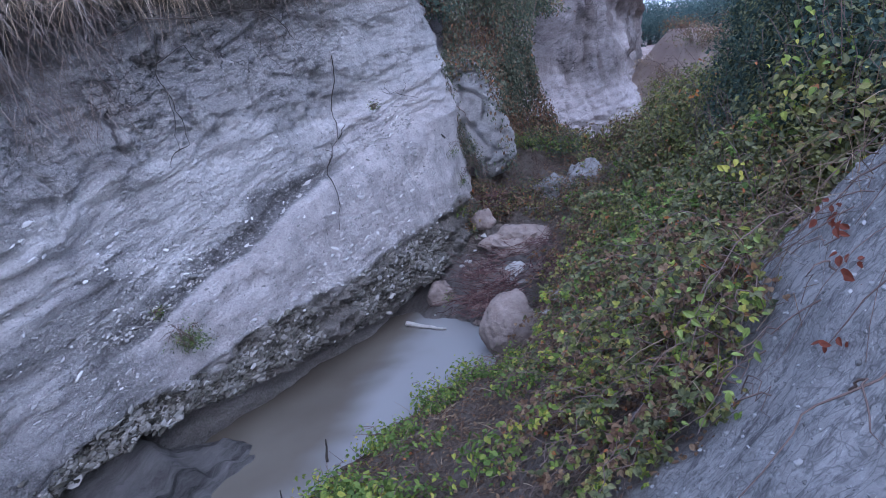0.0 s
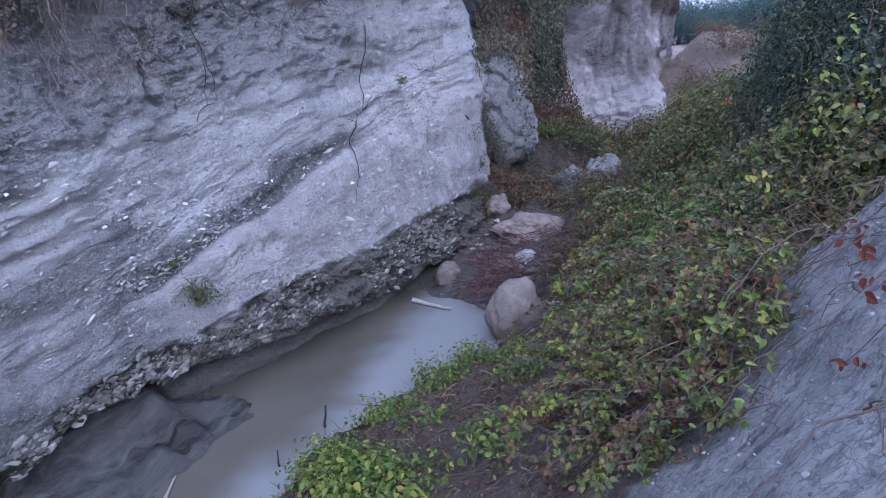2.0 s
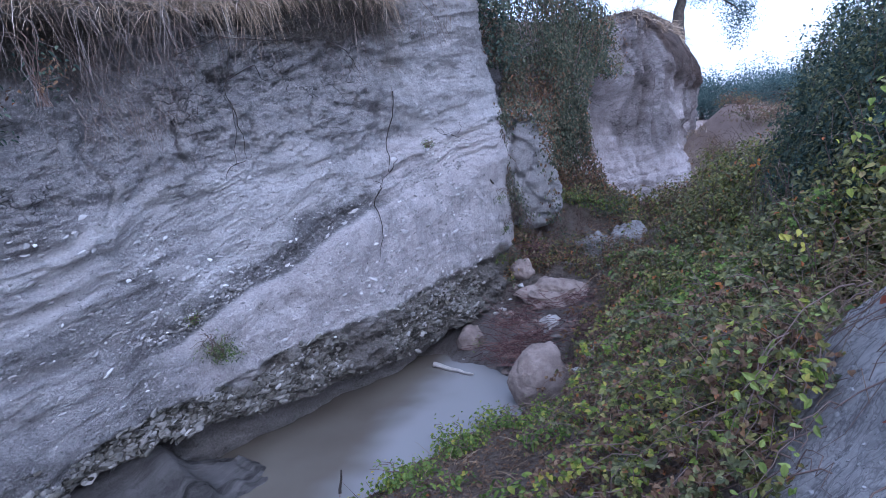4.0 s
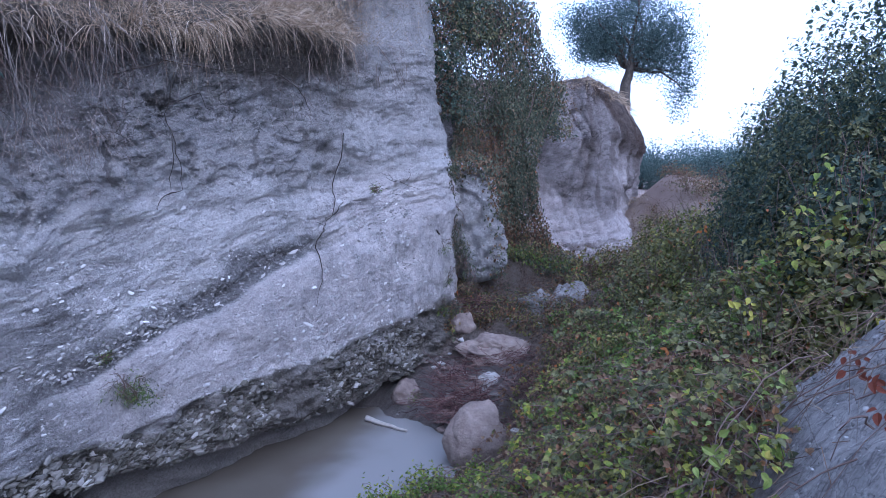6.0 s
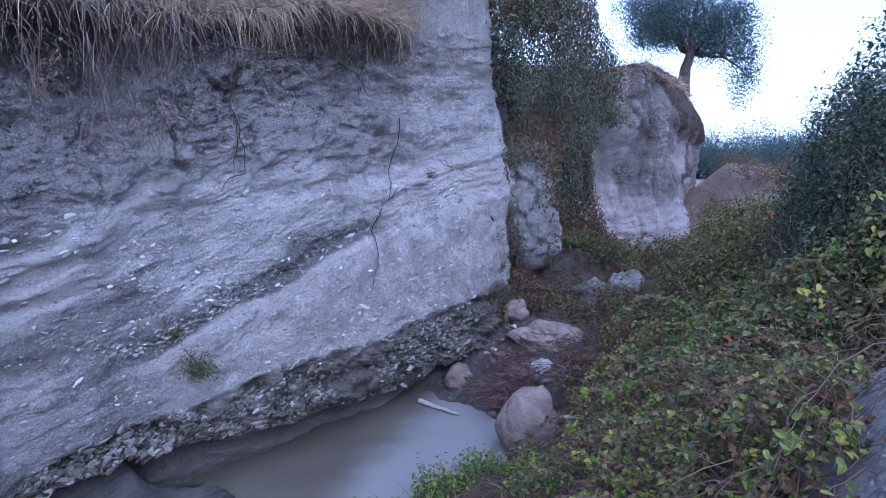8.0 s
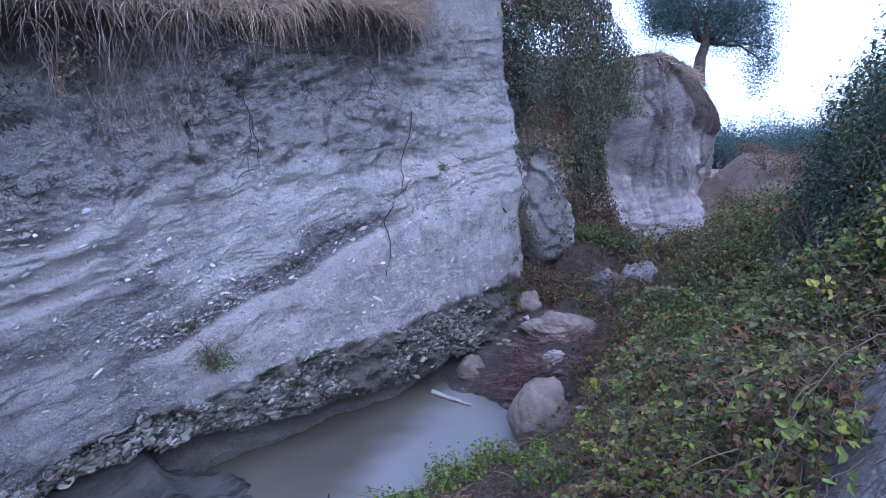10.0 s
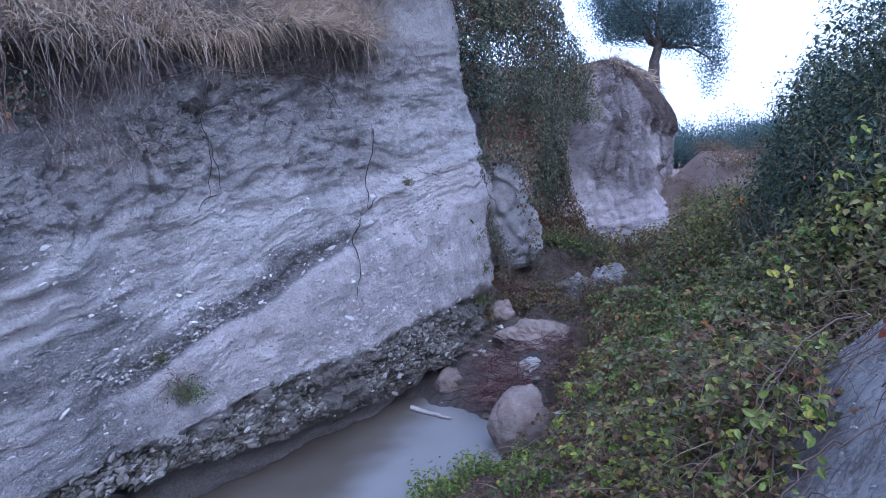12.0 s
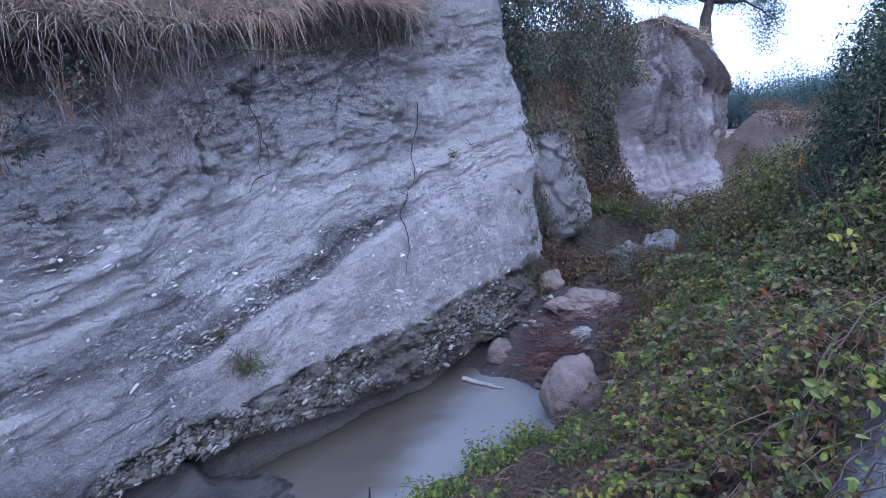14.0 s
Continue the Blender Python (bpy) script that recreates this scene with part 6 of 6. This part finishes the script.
for i in range(26):
    x, y = rt.uniform(0.25, 0.85), rt.uniform(4.2, 5.4)
    z = float(on_ground(x, y)[0])
    a = rt.uniform(0, 2 * np.pi)
    ln = rt.uniform(0.1, 0.32)
    e = (x + ln * math.cos(a), y + ln * math.sin(a))
    twigs("dry_reed", "pale dry reed stalk lying on the bank", "reed", [wander((x, y, z + 0.03), (*e, float(on_ground(*e)[0]) + rt.uniform(0.03, 0.1)), 5, 0.006, rt)], rt.uniform(0.003, 0.006), DRY_REED, 5, "stalk", "reed stalks by the boulder")

# canes over the bare clay slope
for i in range(60):
    y0 = rt.uniform(0.9, 3.2)
    x0 = rt.uniform(0.85, 1.9)
    end = (x0 - rt.uniform(0.05, 0.55), y0 - rt.uniform(-0.35, 0.4))
    q = wander((x0, y0, 0), (*end, 0), 10, 0.012, rt)
    q[:, 2] = on_ground(q[:, 0], q[:, 1]) + 0.02 + 0.08 * np.sin(np.linspace(0, 3, 10))
    twigs("bramble_cane", "bare thin bramble cane trailing over the clay slope", "cane", [q], rt.uniform(0.0018, 0.004), CANE, 4, "stem", "canes on the clay slope")
for x, y in [(1.2, 1.62), (1.32, 1.9), (1.12, 1.5), (1.4, 2.05), (1.0, 1.35), (1.28, 1.75)]:
    z = float(on_ground(x, y)[0])
    c = np.array([[x, y, z + 0.04]]) + rt.normal(size=(5, 3)) * 0.02
    v, f = leaves(c, np.array([[-0.7, -0.5, 0.5]]) + 0.4 * rt.normal(size=(5, 3)), 0.034 * rt.uniform(0.7, 1.2, 5), rt, 0.9, 0.5)
    twig = new("red_leaf_cluster")
    twig.location = (x, y, z)
    for i in range(5):
        part("leaf", mesh_of("leaf", v[i * 9:i * 9 + 9] - np.array((x, y, z)), LEAF_F, RED_LEAF, False), twig)
    tagged(twig, "cluster of dark red autumn bramble leaves", "leaves", "red leaf clusters")

ORANGE_LEAF = leaf_material("orange_leaf", [(0, (0.34, 0.10, 0.04)), (0.6, (0.5, 0.2, 0.06)), (1, (0.45, 0.28, 0.12))])
YELLOW_LEAF = leaf_material("yellow_leaf", [(0, (0.30, 0.30, 0.06)), (0.6, (0.5, 0.46, 0.09)), (1, (0.55, 0.42, 0.12))])
for x, y, z, mat, count, word in [(1.05, 3.0, 1.30, ORANGE_LEAF, 6, "orange"), (0.97, 2.9, 1.2, ORANGE_LEAF, 5, "orange"), (1.16, 3.1, 1.24, ORANGE_LEAF, 4, "orange"), (1.4, 3.0, 1.76, YELLOW_LEAF, 6, "yellow"), (1.5, 3.05, 1.70, YELLOW_LEAF, 4, "yellow"),
                                  (1.7, 4.2, 1.95, ORANGE_LEAF, 4, "orange"), (1.08, 2.4, 1.35, YELLOW_LEAF, 7, "yellow"), (0.98, 2.3, 1.28, YELLOW_LEAF, 6, "yellow"), (0.85, 2.6, 1.02, ORANGE_LEAF, 4, "orange"), (1.3, 3.6, 1.35, ORANGE_LEAF, 4, "orange")]:
    y, z = y - 0.12, z + 0.12
    foot = float(on_ground(x + 0.15, y + 0.1)[0])
    twig = new("autumn_shoot")
    twig.location = (x + 0.15, y + 0.1, foot)
    v, f = tube(wander((0, 0, -0.02), (-0.15, -0.1, z - foot), 8, 0.008, rt, -0.02), np.linspace(0.003, 0.0012, 8), 4)
    part("stem", mesh_of("stem", v, f, CANE), twig)
    c = np.array([[-0.15, -0.1, z - foot]]) + rt.normal(size=(count, 3)) * 0.022
    v, f = leaves(c, np.array([[-0.3, -0.8, 0.5]]) + 0.4 * rt.normal(size=(count, 3)), 0.034 * rt.uniform(0.7, 1.2, count), rt, 0.9, 0.5)
    for i in range(count):
        part("leaf", mesh_of("leaf", v[i * 9:i * 9 + 9], LEAF_F, mat, False), twig)
    tagged(twig, "bramble shoot with a few " + word + " autumn leaves", "bramble", "autumn shoots")

# bright sprigs that arch out over the slope
for a, b, count in [((1.3, 2.05, 1.9), (0.72, 1.6, 1.74), 20), ((1.2, 2.15, 1.75), (0.78, 1.75, 1.5), 18), ((1.1, 1.75, 1.62), (0.70, 1.5, 1.44), 14)]:
    stem = wander(a, b, 12, 0.012, rt, -0.08)
    sprig = new("bramble_sprig")
    sprig.location = a
    v, f = tube(stem - np.array(a), np.linspace(0.003, 0.0014, 12), 5)
    part("stem", mesh_of("stem", v, f, CANE), sprig)
    for i in range(count):
        q = stem[rt.integers(3, 12)] + rt.normal(size=3) * 0.035
        v, f = leaves((q - np.array(a))[None], np.array([[-0.4, -0.6, 0.9]]) + 0.5 * rt.normal(size=(1, 3)), np.array([0.034 * rt.uniform(0.6, 1.2)]), rt, 0.8, 0.3)
        part("leaf", mesh_of("leaf", v, f, SPRIG_LEAF, False), sprig)
    tagged(sprig, "bramble sprig with bright yellow-green leaves arching out", "bramble", "bright sprigs")


# ---------------------------------------------------------------- trees
def tree(name, label, x, y, z, trunk_h, trunk_r, crown, count, size, mat, r, lean=(0.1, 0), limbs=9, group=""):
    """Tapered trunk, limbs that fork to clumps, and a loose crown of many leaves. crown: list of centres and radii."""
    thing = new(name)
    thing.location = (x, y, z)
    t = np.linspace(0, 1, 9)
    q = np.stack([lean[0] * t, lean[1] * t, trunk_h * t - 0.2 * (1 - t)], 1) + 0.02 * r.normal(size=(9, 3)) * trunk_h
    v, f = tube(q, trunk_r * (1.35 - 0.65 * t + 0.5 * (1 - t) ** 6), 10)
    part("trunk", mesh_of("trunk", v, f, BARK), thing)
    for c, rad in crown:
        for i in range(max(2, limbs // len(crown))):
            e = np.array(c) + r.normal(size=3) * np.array(rad) * 0.4
            v, f = tube(wander(q[-2], e, 8, 0.06, r, -0.1), np.linspace(trunk_r * 0.45, trunk_r * 0.08, 8), 5)
            part("limb", mesh_of("limb", v, f, BARK), thing)
    pts, nrm = [], []
    total = sum(np.prod(rad) ** 0.67 for _, rad in crown)
    for c, rad in crown:
        n = int(count / 14 * np.prod(rad) ** 0.67 / total)
        d = r.normal(size=(n, 3))
        d /= np.linalg.norm(d, axis=1, keepdims=True)
        k = np.array(c) + d * np.array(rad) * (r.uniform(0.35, 1.1, n) * (1 + 0.25 * vnoise(d[:, 0] * 2.5, d[:, 1] * 2.5, d[:, 2] * 2.5 + c[0])))[:, None]
        pts.append(np.repeat(k, 14, 0) + r.normal(size=(n * 14, 3)) * size * 1.6)
        nrm.append(np.repeat(d, 14, 0) + 0.8 * r.normal(size=(n * 14, 3)))
    pts, nrm = np.concatenate(pts), np.concatenate(nrm)
    v, f = leaves(pts, nrm, size * r.uniform(0.6, 1.3, len(pts)), r, 0.5, 0.3)
    part("crown", mesh_of("crown", v, f, mat, False), thing)
    return tagged(thing, label, "tree", group)


# aerial haze painted into the far leaves as a blue-grey tint
HAZED_LEAF = leaf_material("hazed_leaf", [(0, (0.06, 0.10, 0.095)), (0.6, (0.10, 0.15, 0.14)), (1, (0.17, 0.22, 0.19))])
rr = np.random.default_rng(71)
tree("olive_tree", "grey-green olive tree standing at the edge of the bluff", 4.15, 14.8, 3.62, 1.0, 0.115,
     [((0.1, 0.2, 1.75), (1.05, 1.0, 0.8)), ((-0.8, 0.0, 1.8), (0.65, 0.6, 0.5)), ((0.95, 0.0, 1.45), (0.65, 0.6, 0.7)), ((1.3, 0.0, 0.6), (0.35, 0.3, 0.75)), ((-0.3, 0.2, 1.35), (0.6, 0.5, 0.45)), ((-0.75, 0.0, 1.3), (0.5, 0.5, 0.4)), ((0.65, 0.0, 1.15), (0.5, 0.5, 0.5)), ((0.2, 0.0, 2.6), (0.75, 0.7, 0.5))],
     46000, 0.05, OLIVE, rr, (0.15, 0))
for x, y, k in [(13.2, 44, 1.2), (15.0, 46, 1.5), (16.9, 45, 1.4), (18.8, 47, 1.7), (21, 46, 1.6), (11, 48, 1.3), (23.5, 47, 1.7), (15.9, 42, 1.1), (18.0, 42, 1.2), (14.1, 45, 1.5), (20, 44, 1.4)]:
    z = float(on_ground(x, y)[0])
    tree("distant_tree", "dark green rounded tree in the distance", x, y, z, 0.6 * k, 0.12, [((0, 0, 1.15 * k), (1.35 * k, 1.2, 0.85 * k)), ((0.9 * k, 0, 0.75 * k), (1.0, 0.8, 0.75 * k)), ((-0.8 * k, 0, 0.65 * k), (1.0, 0.8, 0.7 * k))], 3600, 0.16, HAZED_LEAF, rr, group="distant trees")
